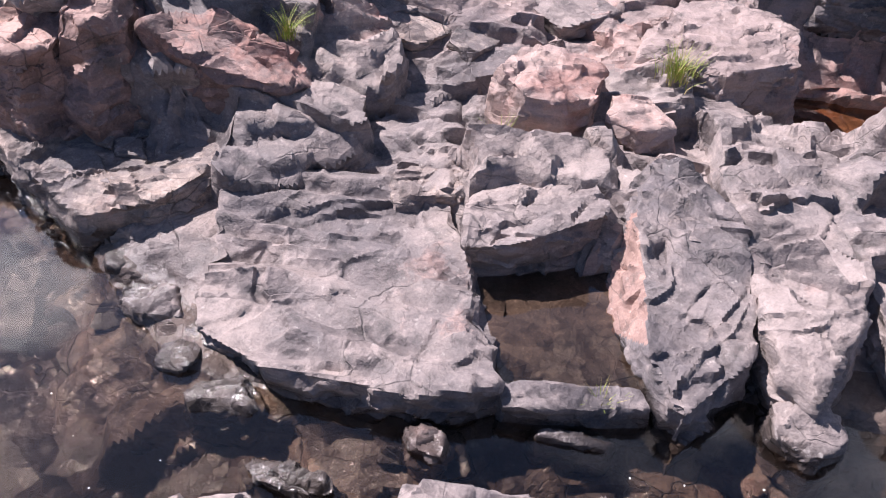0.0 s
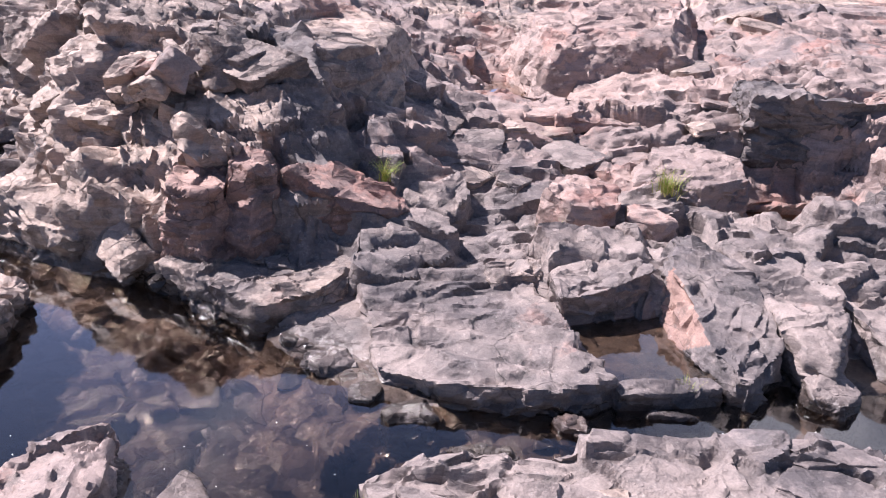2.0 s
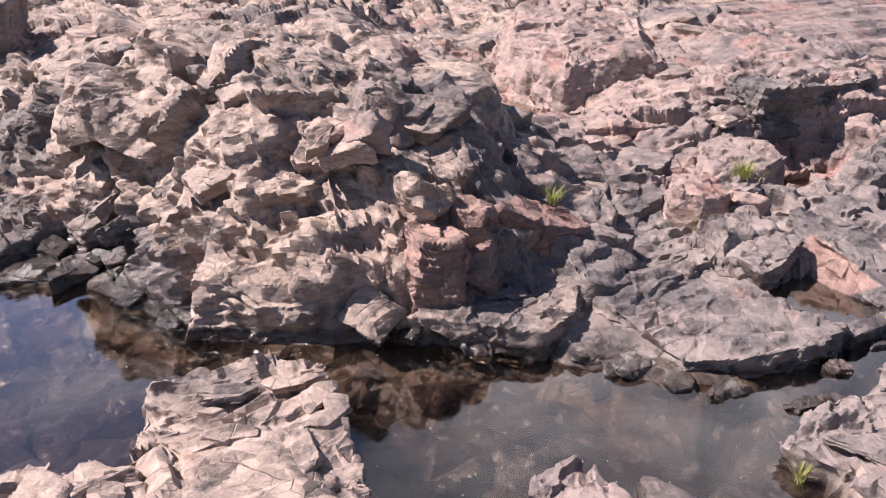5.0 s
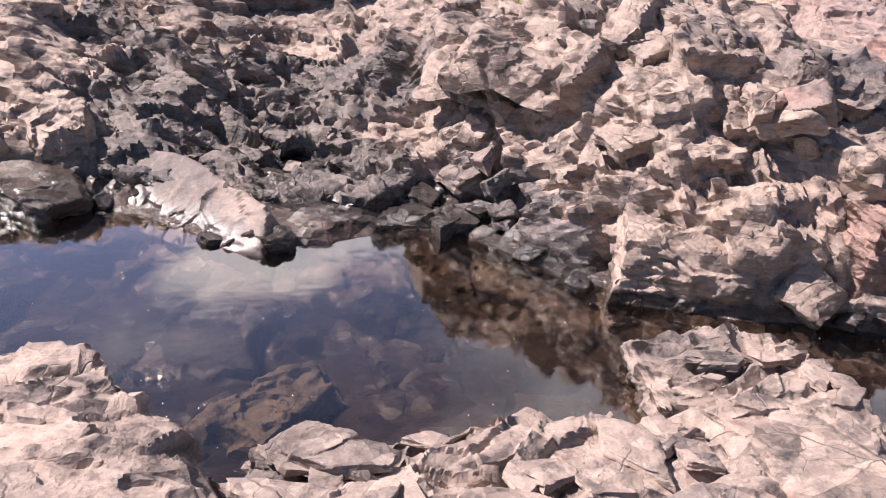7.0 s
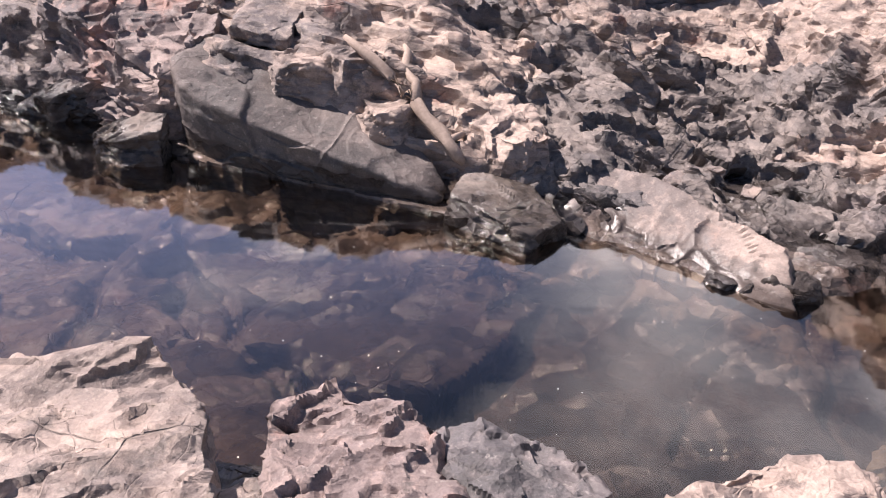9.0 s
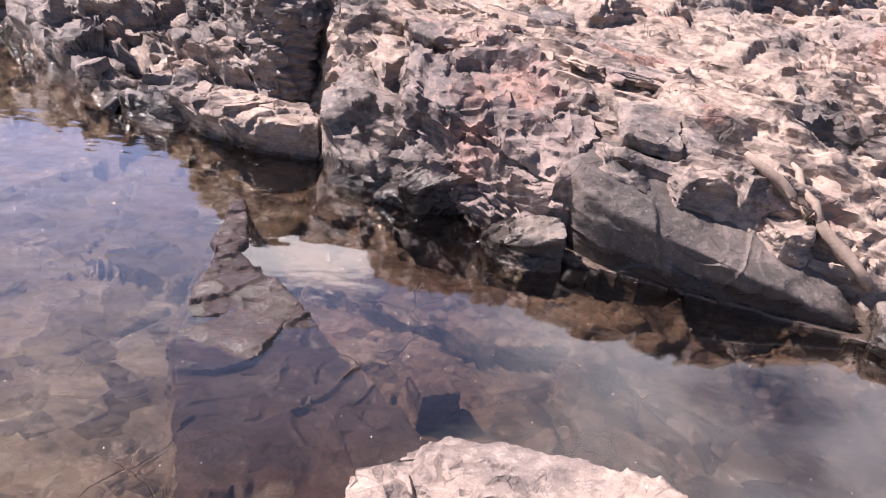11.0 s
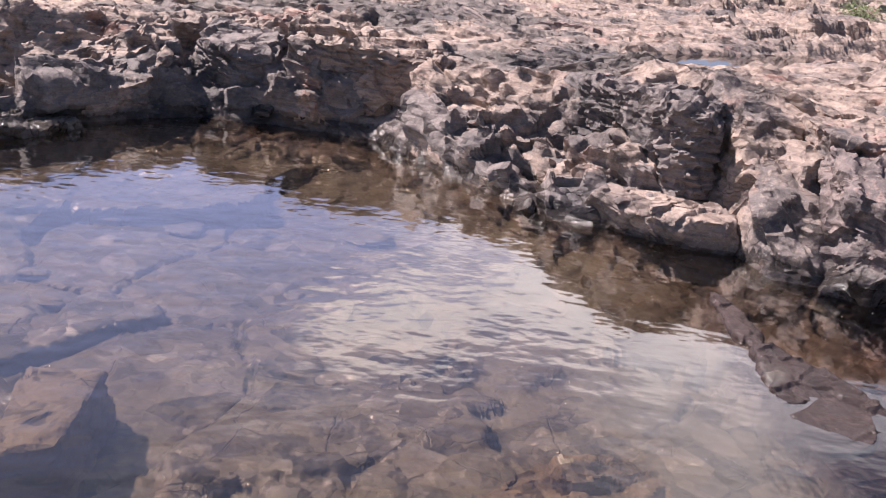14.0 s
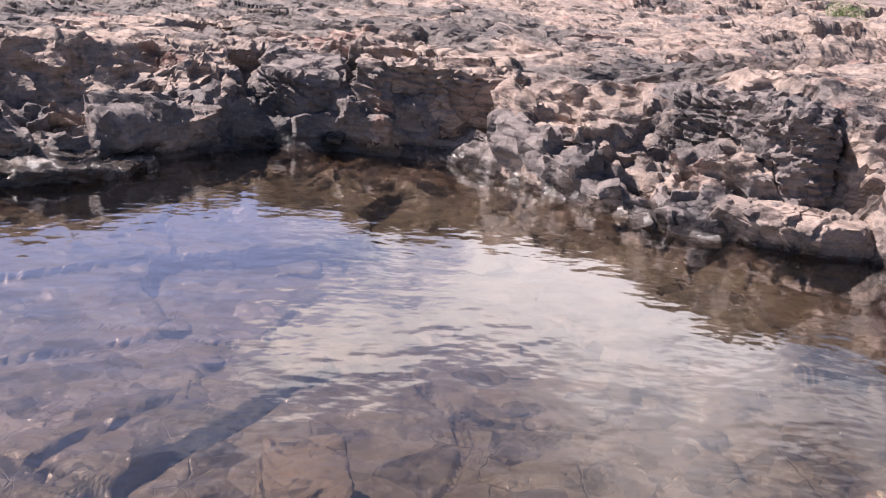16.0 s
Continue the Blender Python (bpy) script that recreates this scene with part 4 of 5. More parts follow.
for k, (bx, by, br, bz) in enumerate(((-5.2, 5.2, 0.15, 0.42), (-5.32, 5.5, 0.2, 0.6), (-4.95, 5.42, 0.17, 0.5), (-5.6, 5.55, 0.22, 0.56))):
    rock("stone", ring(bx, by, br * 1.2, br, 5, 30 * k, 80 + k), bz, "pale broken stone under the driftwood", M_TAN, base=bz - 0.4, cell=0.2, amp=0.014, step=0.018, seed=110 + k, cuts=4, group="stones under the driftwood")

# ---- rocks of the upper bank ----
rock("boulder", [(1.45, 4.75), (2.3, 4.75), (2.6, 5.5), (2.2, 6.2), (1.6, 6.0), (1.3, 5.3)], 0.98, "large pale pink boulder above a dark puddle", M_PINK, base=0.2, batter=0.45, tilt=(0.05, 0.2), cell=0.35, amp=0.022, step=0.022, seed=121, cuts=6, bite=(0.84, 0.96))
rock("boulder", [(2.6, 4.5), (2.95, 4.45), (3.05, 4.75), (2.8, 4.95), (2.6, 4.8)], 0.74, "angular block with a red face and a dark flat side", M_RED, base=0.3, batter=0.0, cell=0.3, amp=0.01, step=0.016, seed=122, cuts=4, bite=(0.86, 0.97))
rock("rock_slab", [(3.1, 4.4), (3.9, 4.2), (4.3, 4.9), (3.8, 5.5), (3.2, 5.1)], 0.86, "broad pinkish slab sloping towards the stream", M_PINK, base=0.2, batter=0.3, tilt=(0.0, 0.2), cell=0.4, amp=0.018, step=0.022, seed=123, cuts=4, bite=(0.88, 0.97))
rock("rock_ledge", [(0.35, 3.95), (1.1, 3.86), (1.75, 3.72), (1.9, 4.1), (1.0, 4.3), (0.4, 4.3)], 0.53, "long pink rock terrace in front of a puddle", M_PINK, base=0.1, batter=0.25, tilt=(0.0, 0.08), cell=0.25, amp=0.02, step=0.016, seed=124, cuts=4, bite=(0.9, 0.98))
rock("boulder", [(-3.6, 6.4), (-2.65, 6.2), (-2.5, 6.8), (-3.0, 7.4), (-3.7, 7.2)], 1.22, "big pale boulder with a smooth dark side", M_BLUSH, base=0.4, batter=-0.05, cell=0.4, amp=0.014, step=0.02, seed=125, cuts=4, bite=(0.88, 0.97))

# ---- rocks of the near bank ----
near_slab = rock("rock_slab", [(0.05, 0.95), (0.4, 1.04), (0.85, 1.12), (1.5, 1.13), (2.6, 1.1), (2.6, -0.3), (0.3, -0.3), (0.1, 0.45)], 0.15, "long pale layered rock slab on the near bank", M_SLAB, beds=(-8, 0.14, 2.6), cell=0.3, amp=0.024, step=0.016, seed=51, cuts=2, bite=(0.95, 0.99), tilt=(0, -0.06))
rock("rock_slab", [(-0.85, 0.67), (-0.5, 0.7), (-0.2, 0.58), (0.0, 0.46), (0.08, 0.1), (-0.1, -0.5), (-0.8, -0.5)], 0.1, "low grey slab beside the water", M_SLAB, cell=0.25, amp=0.014, step=0.016, seed=52, cuts=2, bite=(0.95, 0.99))
rock("boulder", [(-1.0, 1.2), (-0.8, 1.16), (-0.76, 0.95), (-0.8, 0.66), (-1.08, 0.62), (-1.13, 0.9)], 0.15, "pink and grey rock standing in the water", M_BLUSH, cell=0.16, amp=0.02, step=0.012, seed=53, cuts=5)
rock("stone", [(-0.57, 1.1), (-0.5, 1.08), (-0.4, 0.86), (-0.5, 0.78), (-0.7, 0.82)], 0.05, "small grey wedge of rock in the water", M_SLAB, cell=0.14, amp=0.007, step=0.012, seed=54)
ledge_a = rock("rock_ledge", [(-2.2, 2.42), (-1.8, 2.48), (-1.46, 2.27), (-1.36, 2.0), (-1.38, 1.65), (-1.5, 1.3), (-1.58, 0.95), (-1.7, 0.5), (-1.75, 0.1), (-2.7, 0.2), (-2.4, 1.9)], 0.17, "layered pale rock ledge jutting into the stream", M_TAN, tilt=(0, -0.05), cell=0.24, amp=0.02, step=0.013, seed=55, cuts=2, bite=(0.95, 0.99), grain=(10, 20, (0.5, 1.0, 1.5)), beds=(8, 0.11, 3.2))
ledge_b = rock("rock_ledge", [(-2.35, 1.93), (-2.75, 1.95), (-3.1, 2.0), (-3.45, 2.13), (-3.8, 2.06), (-3.95, 1.6), (-3.7, 0.5), (-2.2, 0.5)], 0.24, "broad pale layered rock on the near bank", M_TAN, tilt=(-0.02, -0.06), cell=0.25, beds=(8, 0.12, 2.4), amp=0.024, step=0.016, seed=56, cuts=2, bite=(0.95, 0.99))
rock("boulder", [(-4.95, 2.4), (-4.57, 2.55), (-4.35, 2.5), (-4.1, 2.2), (-3.92, 1.8), (-3.95, 1.1), (-4.9, 1.0)], 0.35, "rounded tan boulder on the near bank", M_TAN, cell=0.3, amp=0.02, step=0.016, seed=57, tilt=(-0.1, -0.05), cuts=4, bite=(0.9, 0.97))
rock("boulder", [(-5.83, 2.9), (-5.69, 2.98), (-5.45, 2.82), (-5.37, 2.6), (-5.5, 2.3), (-5.9, 2.3)], 0.33, "pinkish cream boulder with pale crystals", M_PINK, cell=0.18, amp=0.018, step=0.012, seed=58, cuts=5, bite=(0.86, 0.97))
rock("boulder", [(-5.42, 2.8), (-5.3, 2.83), (-5.12, 2.68), (-4.98, 2.52), (-5.05, 2.3), (-5.4, 2.45)], 0.33, "dark grey mottled boulder beside the water", M_DARK, cell=0.18, amp=0.014, step=0.012, seed=59, cuts=5, bite=(0.86, 0.97))
ledge_e = rock("rock_ledge", [(-6.1, 2.75), (-5.7, 2.72), (-4.9, 2.42), (-4.8, 1.2), (-6.1, 1.2)], 0.24, "pale tan rock ledge under the near boulders", M_TAN, cell=0.25, amp=0.02, step=0.018, seed=71, cuts=2, bite=(0.94, 0.99))
rock("stone", [(-6.15, 3.02), (-5.8, 2.98), (-5.72, 2.75), (-6.1, 2.7)], 0.06, "low black wet stone between the near boulders", M_WET, cell=0.12, amp=0.007, step=0.012, seed=72)
rock("boulder", [(-6.7, 3.2), (-6.2, 3.16), (-6.08, 2.9), (-6.0, 2.3), (-7.0, 2.2)], 0.38, "pale tan cracked rock on the near bank", M_TAN, cell=0.25, amp=0.018, step=0.016, seed=60, cuts=3, bite=(0.93, 0.98))
rock("boulder", [(-7.75, 3.52), (-7.5, 3.67), (-7.25, 3.58), (-6.9, 3.47), (-6.66, 3.2), (-6.6, 2.4), (-7.9, 2.4)], 0.32, "pale cracked sandstone-coloured rock on the near bank", M_TAN, cell=0.3, amp=0.016, step=0.016, seed=61, cuts=3, bite=(0.93, 0.98))

rock("stone", [(-1.57, 0.95), (-1.48, 1.0), (-1.39, 0.86), (-1.41, 0.76), (-1.5, 0.79)], 0.07, "small pale wedge of rock beside the ledge", M_TAN, cell=0.14, amp=0.007, step=0.012, seed=68)
rock("stone", [(-1.3, 0.92), (-1.23, 1.06), (-1.16, 0.93), (-1.17, 0.79), (-1.25, 0.81)], 0.02, "black wet stone with pale flecks awash in the stream", M_WET, cell=0.12, amp=0.007, step=0.01, seed=69)
rock("stone", [(0.36, 1.24), (0.5, 1.26), (0.66, 1.19), (0.6, 1.14), (0.4, 1.17)], 0.025, "thin black wet stone between the two slabs", M_WET, cell=0.12, amp=0.01, step=0.01, seed=47)
rock("stone", [(-0.22, 1.78), (-0.17, 1.92), (0.02, 1.86), (0.06, 1.72), (-0.08, 1.7)], 0.05, "low wet stone at the slab's corner", M_SLAB, cell=0.14, amp=0.007, step=0.012, seed=48)
rock("stone", [(0.1, 1.47), (0.28, 1.52), (0.37, 1.46), (0.32, 1.38), (0.16, 1.39)], 0.035, "black wet stone at the slab's foot", M_WET, cell=0.12, amp=0.007, step=0.01, seed=49)
rock("stone", [(0.8, 1.4), (0.88, 1.42), (0.96, 1.36), (0.9, 1.31), (0.83, 1.33)], 0.035, "small pale stone awash below the slab", M_BLUSH, cell=0.12, amp=0.008, step=0.01, seed=50)
rock("stone", [(1.18, 1.46), (1.3, 1.47), (1.44, 1.45), (1.4, 1.4), (1.2, 1.42)], 0.02, "thin wet stone plate below the pool's lip", M_SLAB, cell=0.12, amp=0.006, step=0.01, seed=56)
rock("stone", [(1.9, 1.58), (2.08, 1.58), (2.1, 1.46), (2.0, 1.4), (1.9, 1.48)], 0.1, "wet sloping stone below the knobbly boulder", M_SLAB, cell=0.16, amp=0.007, step=0.012, seed=57, tilt=(0.1, 0.5))
rock("rock_lip", [(1.06, 1.57), (1.5, 1.58), (1.53, 1.5), (1.08, 1.46)], 0.085, "low wet rock lip holding back a small pool", M_SLAB, cell=0.2, amp=0.008, step=0.012, seed=62, cuts=1, bite=(0.96, 0.99))
rock("boulder", [(2.3, 3.46), (2.7, 3.42), (3.3, 3.3), (3.6, 3.6), (2.9, 4.2), (2.35, 3.9)], 0.8, "tall dark rock wall behind an orange pool", M_DARK, base=0, batter=-0.12, cell=0.35, amp=0.03, step=0.02, seed=63, cuts=4)

rock("rock_plate", [(-8.1, 5.52), (-8.2, 5.1), (-8.28, 4.5), (-8.2, 3.7), (-7.25, 3.7), (-7.3, 4.35), (-7.57, 4.7), (-7.9, 5.12)], 0.006, "purple-brown wet rock plate breaking the surface", M_PLATE, beds=(-8, 0.2, 1.5),
     tilt=(0.03, 0.06), base=-0.5, batter=0.05, lean={0: 0.4, 1: 0.5}, cell=0.28, amp=0.012, step=0.012, seed=64, cuts=0)
rock("rock_ridge", [(-8.02, 5.98), (-8.08, 5.96), (-8.17, 5.45), (-8.1, 5.3), (-8.02, 5.45)], 0.018, "thin purple-brown rock crest just above the water", M_PLATE, base=-0.4, batter=0.35, cell=0.2, amp=0.01, step=0.012, seed=164, cuts=1, bite=(0.94, 0.99))
rock("stone", [(-7.33, 4.58), (-7.17, 4.6), (-7.13, 4.42), (-7.3, 4.4)], -0.12, "flat salmon-coloured stone lying underwater", M_PINK, base=-0.4, cell=0.2, amp=0.005, step=0.012, seed=65, cuts=1)
rock("stone", [(-11.58, 5.05), (-11.27, 5.06), (-11.3, 4.5), (-11.55, 4.4)], -0.13, "tan block of rock lying underwater", M_SUNK, base=-0.5, cell=0.3, amp=0.01, step=0.015, seed=66, cuts=1, bite=(0.95, 0.99))
rock("boulder", ring(-9.4, 4.1, 0.5, 0.3, 7, 10, 3), -0.06, "yellowish boulder lying just underwater", M_SUNK, base=-0.5, cell=0.3, amp=0.02, step=0.02, seed=67)

rock("stone", [(-3.98, 2.75), (-3.46, 3.06), (-3.4, 2.8), (-3.72, 2.5)], -0.19, "beige angular stone lying underwater", M_SUNK, base=-0.6, batter=0.4, cell=0.2, amp=0.016, step=0.015, seed=73, cuts=4, bite=(0.86, 0.97))

# ---- pools on the bank ----
sheet("pool_water", [(0.95, 2.12), (1.44, 2.15), (1.52, 1.6), (1.08, 1.56)], 0.075, M_STILL, "small still brown pool between the boulders")
sheet("pool_water", [(2.1, 3.04), (2.12, 3.3), (2.4, 3.46), (2.95, 3.44), (2.95, 3.12), (2.5, 3.02)], 0.1, M_POOL, "orange-brown pool in a shaded hollow")
sheet("pool_water", [(0.6, 4.3), (0.6, 5.05), (1.6, 5.1), (1.6, 4.25)], 0.42, M_STILL, "dark shallow puddle in a hollow of the bedrock")
sheet("pool_water", [(-7.9, 9.5), (-7.6, 10.4), (-5.6, 11.8), (-3.0, 13.2), (-1.1, 14.1), (-1.0, 12.7), (-3.0, 11.6), (-5.2, 10.5), (-6.9, 9.7)], 0.81, M_STILL, "long shallow pool on the rock shelf")

# ---- broken blocks of the bedrock ----


def block_mesh(seed, mat, step, flat=1.0, boxy=False):
    n = 4 if boxy else random.Random(seed).choice((4, 5, 5))
    ob = rock("block", ring(0, 0, 0.55, 0.42, n, 0, seed), 0.24 * flat, "", mat, base=-0.3, batter=0.04, cuts=2 if boxy else 4, bite=(0.84, 0.97) if boxy else (0.72, 0.95),
              cell=0.5, amp=0.018, step=step, seed=seed, tilt=(0.15, 0.1), worn=0)
    me = ob.data
    bpy.data.objects.remove(ob)
    return me


def bank_normal(x, y):
    e = 0.15
    return Vector((float(lie(x - e, y) - lie(x + e, y)) / (2 * e), float(lie(x, y - e) - lie(x, y + e)) / (2 * e), 1)).normalized()


def placed(rng, x, y, z, size, lean, yaw, flat, turn=14):
    n = bank_normal(x, y).lerp(Vector((0, 0, 1)), 0.5)
    n = (n + Vector((rng.gauss(0, lean), rng.gauss(0, lean), 0))).normalized()
    return (Matrix.Translation((x, y, z)) @ n.to_track_quat("Z", "Y").to_matrix().to_4x4() @ pose(0, 0, 0, 0, 0, yaw + rng.gauss(0, turn))
            @ Matrix.Diagonal((size * rng.uniform(0.8, 1.25), size * rng.uniform(0.8, 1.25), size * flat * rng.uniform(0.8, 1.3), 1)))


FINE = {m.name: [block_mesh(200 + k, m, 0.055, boxy=k > 2) for k in range(6)] for m in (M_SLAB, M_RED, M_DARK, M_TAN, M_BED, M_BLUSH, M_WET)}
COARSE = {m.name: [block_mesh(300 + k, m, 0.13, boxy=k > 3) for k in range(6)] for m in (M_SLAB, M_DARK, M_TAN, M_PINK, M_BED, M_WET, M_SCREE)}


CLEAR = [(-4.0, 4.3, 0.3), (0.5, 1.95, 0.55), (1.25, 1.9, 0.4), (-5.3, 5.2, 0.45), (-5.9, 5.4, 0.3), (-0.45, 2.35, 0.3), (-8.1, 7.2, 0.45), (-10.0, 9.4, 0.6), (-9.0, 8.3, 0.5), (-12.3, 9.3, 0.7), (-11.2, 9.6, 0.4), (-6.7, 6.15, 0.5), (-7.35, 6.9, 0.4), (-1.58, 2.95, 0.32), (-0.6, 2.6, 0.35), (-0.05, 2.75, 0.45), (-1.55, 2.95, 0.4), (1.7, 2.95, 0.3), (2.5, 3.05, 0.5), (-0.2, 3.85, 0.6), (1.2, 2.8, 0.35)]  # bare places: x, y, radius


def blocks(count, xr, dr, sizes, mats, seed, flat=1.0, lean=0.25, yaw=25, sink=0.0, loose=False, boxy=False):
    """Angular blocks strewn over a stretch of the bank: parts of the bedrock, or, loose, joined into one part."""
    rng = random.Random(seed)
    vs, fs, ms, off = [], [], [], 0
    for _ in range(count):
        x = rng.uniform(*xr)
        y = float(shore(x)) + rng.uniform(*dr)
        size = sizes[0] + (sizes[1] - sizes[0]) * rng.random() ** 1.8
        if any((x - cx) ** 2 + (y - cy) ** 2 < r * r for cx, cy, r in CLEAR):
            continue
        m = placed(rng, x, y, float(lie(x, y)) - sink * size, size, lean, yaw, flat)
        mat = rng.choice(mats)
        if not loose:
            ob = new("rock_block", rng.choice(FINE[mat.name][3:] if boxy else FINE[mat.name]))
            ob.matrix_world = m
            ob.parent = bedrock
            continue
        me = rng.choice(COARSE[mat.name][3:] if boxy else COARSE[mat.name])
        v = np.empty(len(me.vertices) * 3, np.float32)
        me.vertices.foreach_get("co", v)
        f = np.empty(len(me.polygons) * 4, np.int32)
        me.polygons.foreach_get("vertices", f)
        r = np.array(m)
        vs.append(v.reshape(-1, 3) @ r[:3, :3].T + r[:3, 3])
        fs.append(f.reshape(-1, 4) + off)
        ms.append(np.full(len(me.polygons), mats.index(mat)))
        off += len(me.vertices)
    if loose:
        ob = new("rubble", mesh_from("rubble", np.concatenate(vs), np.concatenate(fs), mats, np.concatenate(ms)))
        ob.parent = bedrock
        tagged(ob, "angular broken rock fragments", kind="stuff")


blocks(12, (-2.5, -0.35), (0.1, 0.75), (0.14, 0.34), (M_BED, M_DARK, M_BED, M_BLUSH), 1, 0.8, 0.25, sink=0.26)
blocks(14, (-2.4, -0.5), (0.5, 1.6), (0.2, 0.45), (M_TAN, M_TAN, M_BED), 12, 0.6, 0.15, sink=0.24)
blocks(9, (-2.75, -2.0), (-0.02, 0.5), (0.14, 0.3), (M_WET, M_DARK, M_WET), 13, 0.8, 0.25, sink=0.24)
blocks(22, (-0.4, 2.4), (1.0, 2.4), (0.25, 0.5), (M_SLAB, M_BED, M_BLUSH), 2, 0.3, 0.12, -6, sink=0.16)
blocks(14, (-12.9, -8.5), (0.1, 0.55), (0.25, 0.6), (M_DARK, M_DARK, M_DARK, M_BED), 3, 0.8, 0.1, 35, sink=0.3, boxy=True)
blocks(9, (-7.0, -4.5), (0.6, 2.0), (0.25, 0.5), (M_TAN, M_BLUSH, M_BED), 4, 0.35, 0.1, 150, sink=0.12)
blocks(16, (-4.4, -2.3), (0.35, 2.4), (0.06, 0.16), (M_SCREE, M_BED), 5, 0.7, 0.3, sink=0.22, loose=True)
blocks(16, (-2.4, 0.6), (0.4, 2.6), (0.08, 0.24), (M_BED, M_TAN, M_DARK), 6, 0.8, 0.35, sink=0.22, loose=True)
blocks(22, (-7.4, -4.2), (0.5, 2.8), (0.08, 0.3), (M_TAN, M_BED, M_PINK), 7, 0.5, 0.25, sink=0.16, loose=True)
blocks(30, (-13.5, -7.3), (0.3, 3.0), (0.1, 0.35), (M_DARK, M_BED), 8, 0.6, 0.2, sink=0.18, loose=True)
blocks(50, (-13.5, 4.0), (2.4, 9.0), (0.3, 1.0), (M_BED, M_TAN, M_PINK), 9, 0.4, 0.15, sink=0.18, loose=True)
blocks(50, (-13.0, 1.0), (-0.1, 0.08), (0.08, 0.22), (M_WET, M_DARK), 10, 0.6, 0.3, sink=0.1, loose=True)
blocks(70, (-13.0, 1.5), (-3.5, -0.3), (0.2, 0.6), (M_BED, M_SLAB), 11, 0.3, 0.08, sink=0.2, loose=True)


def layers(ob, poly, count, sizes, mats, seed, yaw, top, tilt=(0, 0), flat=0.5, lean=0.11):
    """Thin broken layers lying on a ledge, as parts of it."""
    rng = random.Random(seed)
    pts = np.array(poly)
    lo, hi = pts.min(0), pts.max(0)
    mid, done = pts.mean(0), 0
    while done < count:
        x, y = rng.uniform(lo[0], hi[0]), rng.uniform(lo[1], hi[1])
        a, b = pts, np.roll(pts, -1, 0)
        hit = ((a[:, 1] > y) != (b[:, 1] > y)) & (x < (b[:, 0] - a[:, 0]) * (y - a[:, 1]) / (b[:, 1] - a[:, 1] + 1e-9) + a[:, 0])
        if not hit.sum() % 2:
            continue
        size = rng.uniform(*sizes)
        z = top + tilt[0] * (x - mid[0]) + tilt[1] * (y - mid[1])
        piece = new("rock_layer", rng.choice(FINE[rng.choice(mats).name]))
        n = Vector((rng.gauss(-tilt[0], lean), rng.gauss(-tilt[1], lean), 1))
        piece.matrix_world = (Matrix.Translation((x, y, z - 0.1 * size * flat)) @ n.to_track_quat("Z", "Y").to_matrix().to_4x4() @ pose(0, 0, 0, 0, 0, yaw + rng.gauss(0, 12))
                              @ Matrix.Diagonal((size * rng.uniform(0.9, 1.5), size * rng.uniform(0.6, 0.9), size * flat, 1)))
        piece.parent = ob
        piece.matrix_parent_inverse = Matrix.Translation(-ob.location)
        done += 1


LEDGE = [(-2.05, 2.34), (-1.75, 2.36), (-1.58, 2.2), (-1.52, 1.9), (-1.55, 1.6), (-1.75, 0.9), (-2.5, 0.6), (-2.25, 1.9)]
layers(ledge_a, LEDGE, 34, (0.1, 0.24), (M_TAN,), 21, 6, 0.145, (0, -0.05), 0.36, 0.05)
layers(ledge_b, [(-2.4, 1.85), (-3.1, 1.9), (-3.45, 2.0), (-3.75, 1.95), (-3.8, 1.4), (-2.4, 1.2)], 24, (0.14, 0.34), (M_TAN,), 22, 8, 0.225, (-0.02, -0.06), 0.3, 0.05)
layers(near_slab, [(0.15, 0.9), (0.85, 1.02), (1.5, 1.05), (2.4, 1.0), (2.4, 0.4), (0.2, 0.4)], 10, (0.2, 0.5), (M_SLAB,), 23, -8, 0.14, (0, -0.06), 0.14, 0.03)

layers(ledge_c, [(-0.9, 2.52), (-0.45, 2.16), (-0.2, 2.24), (-0.1, 2.45), (-0.5, 2.6)], 12, (0.1, 0.2), (M_BED, M_SLAB), 24, 20, 0.155, (0.02, 0.08), 0.25, 0.05)
layers(ledge_d, [(-8.4, 7.15), (-8.25, 7.0), (-7.7, 6.8), (-7.6, 6.9), (-8.3, 7.22)], 9, (0.12, 0.26), (M_TAN, M_BLUSH), 25, -12, 0.215, (0, 0), 0.3, 0.06)
layers(ledge_e, [(-5.95, 2.6), (-5.6, 2.55), (-5.0, 2.3), (-5.0, 1.6), (-5.95, 1.6)], 10, (0.14, 0.3), (M_TAN,), 26, 10, 0.225, (0, 0), 0.3, 0.06)

# ---- plants and driftwood ----


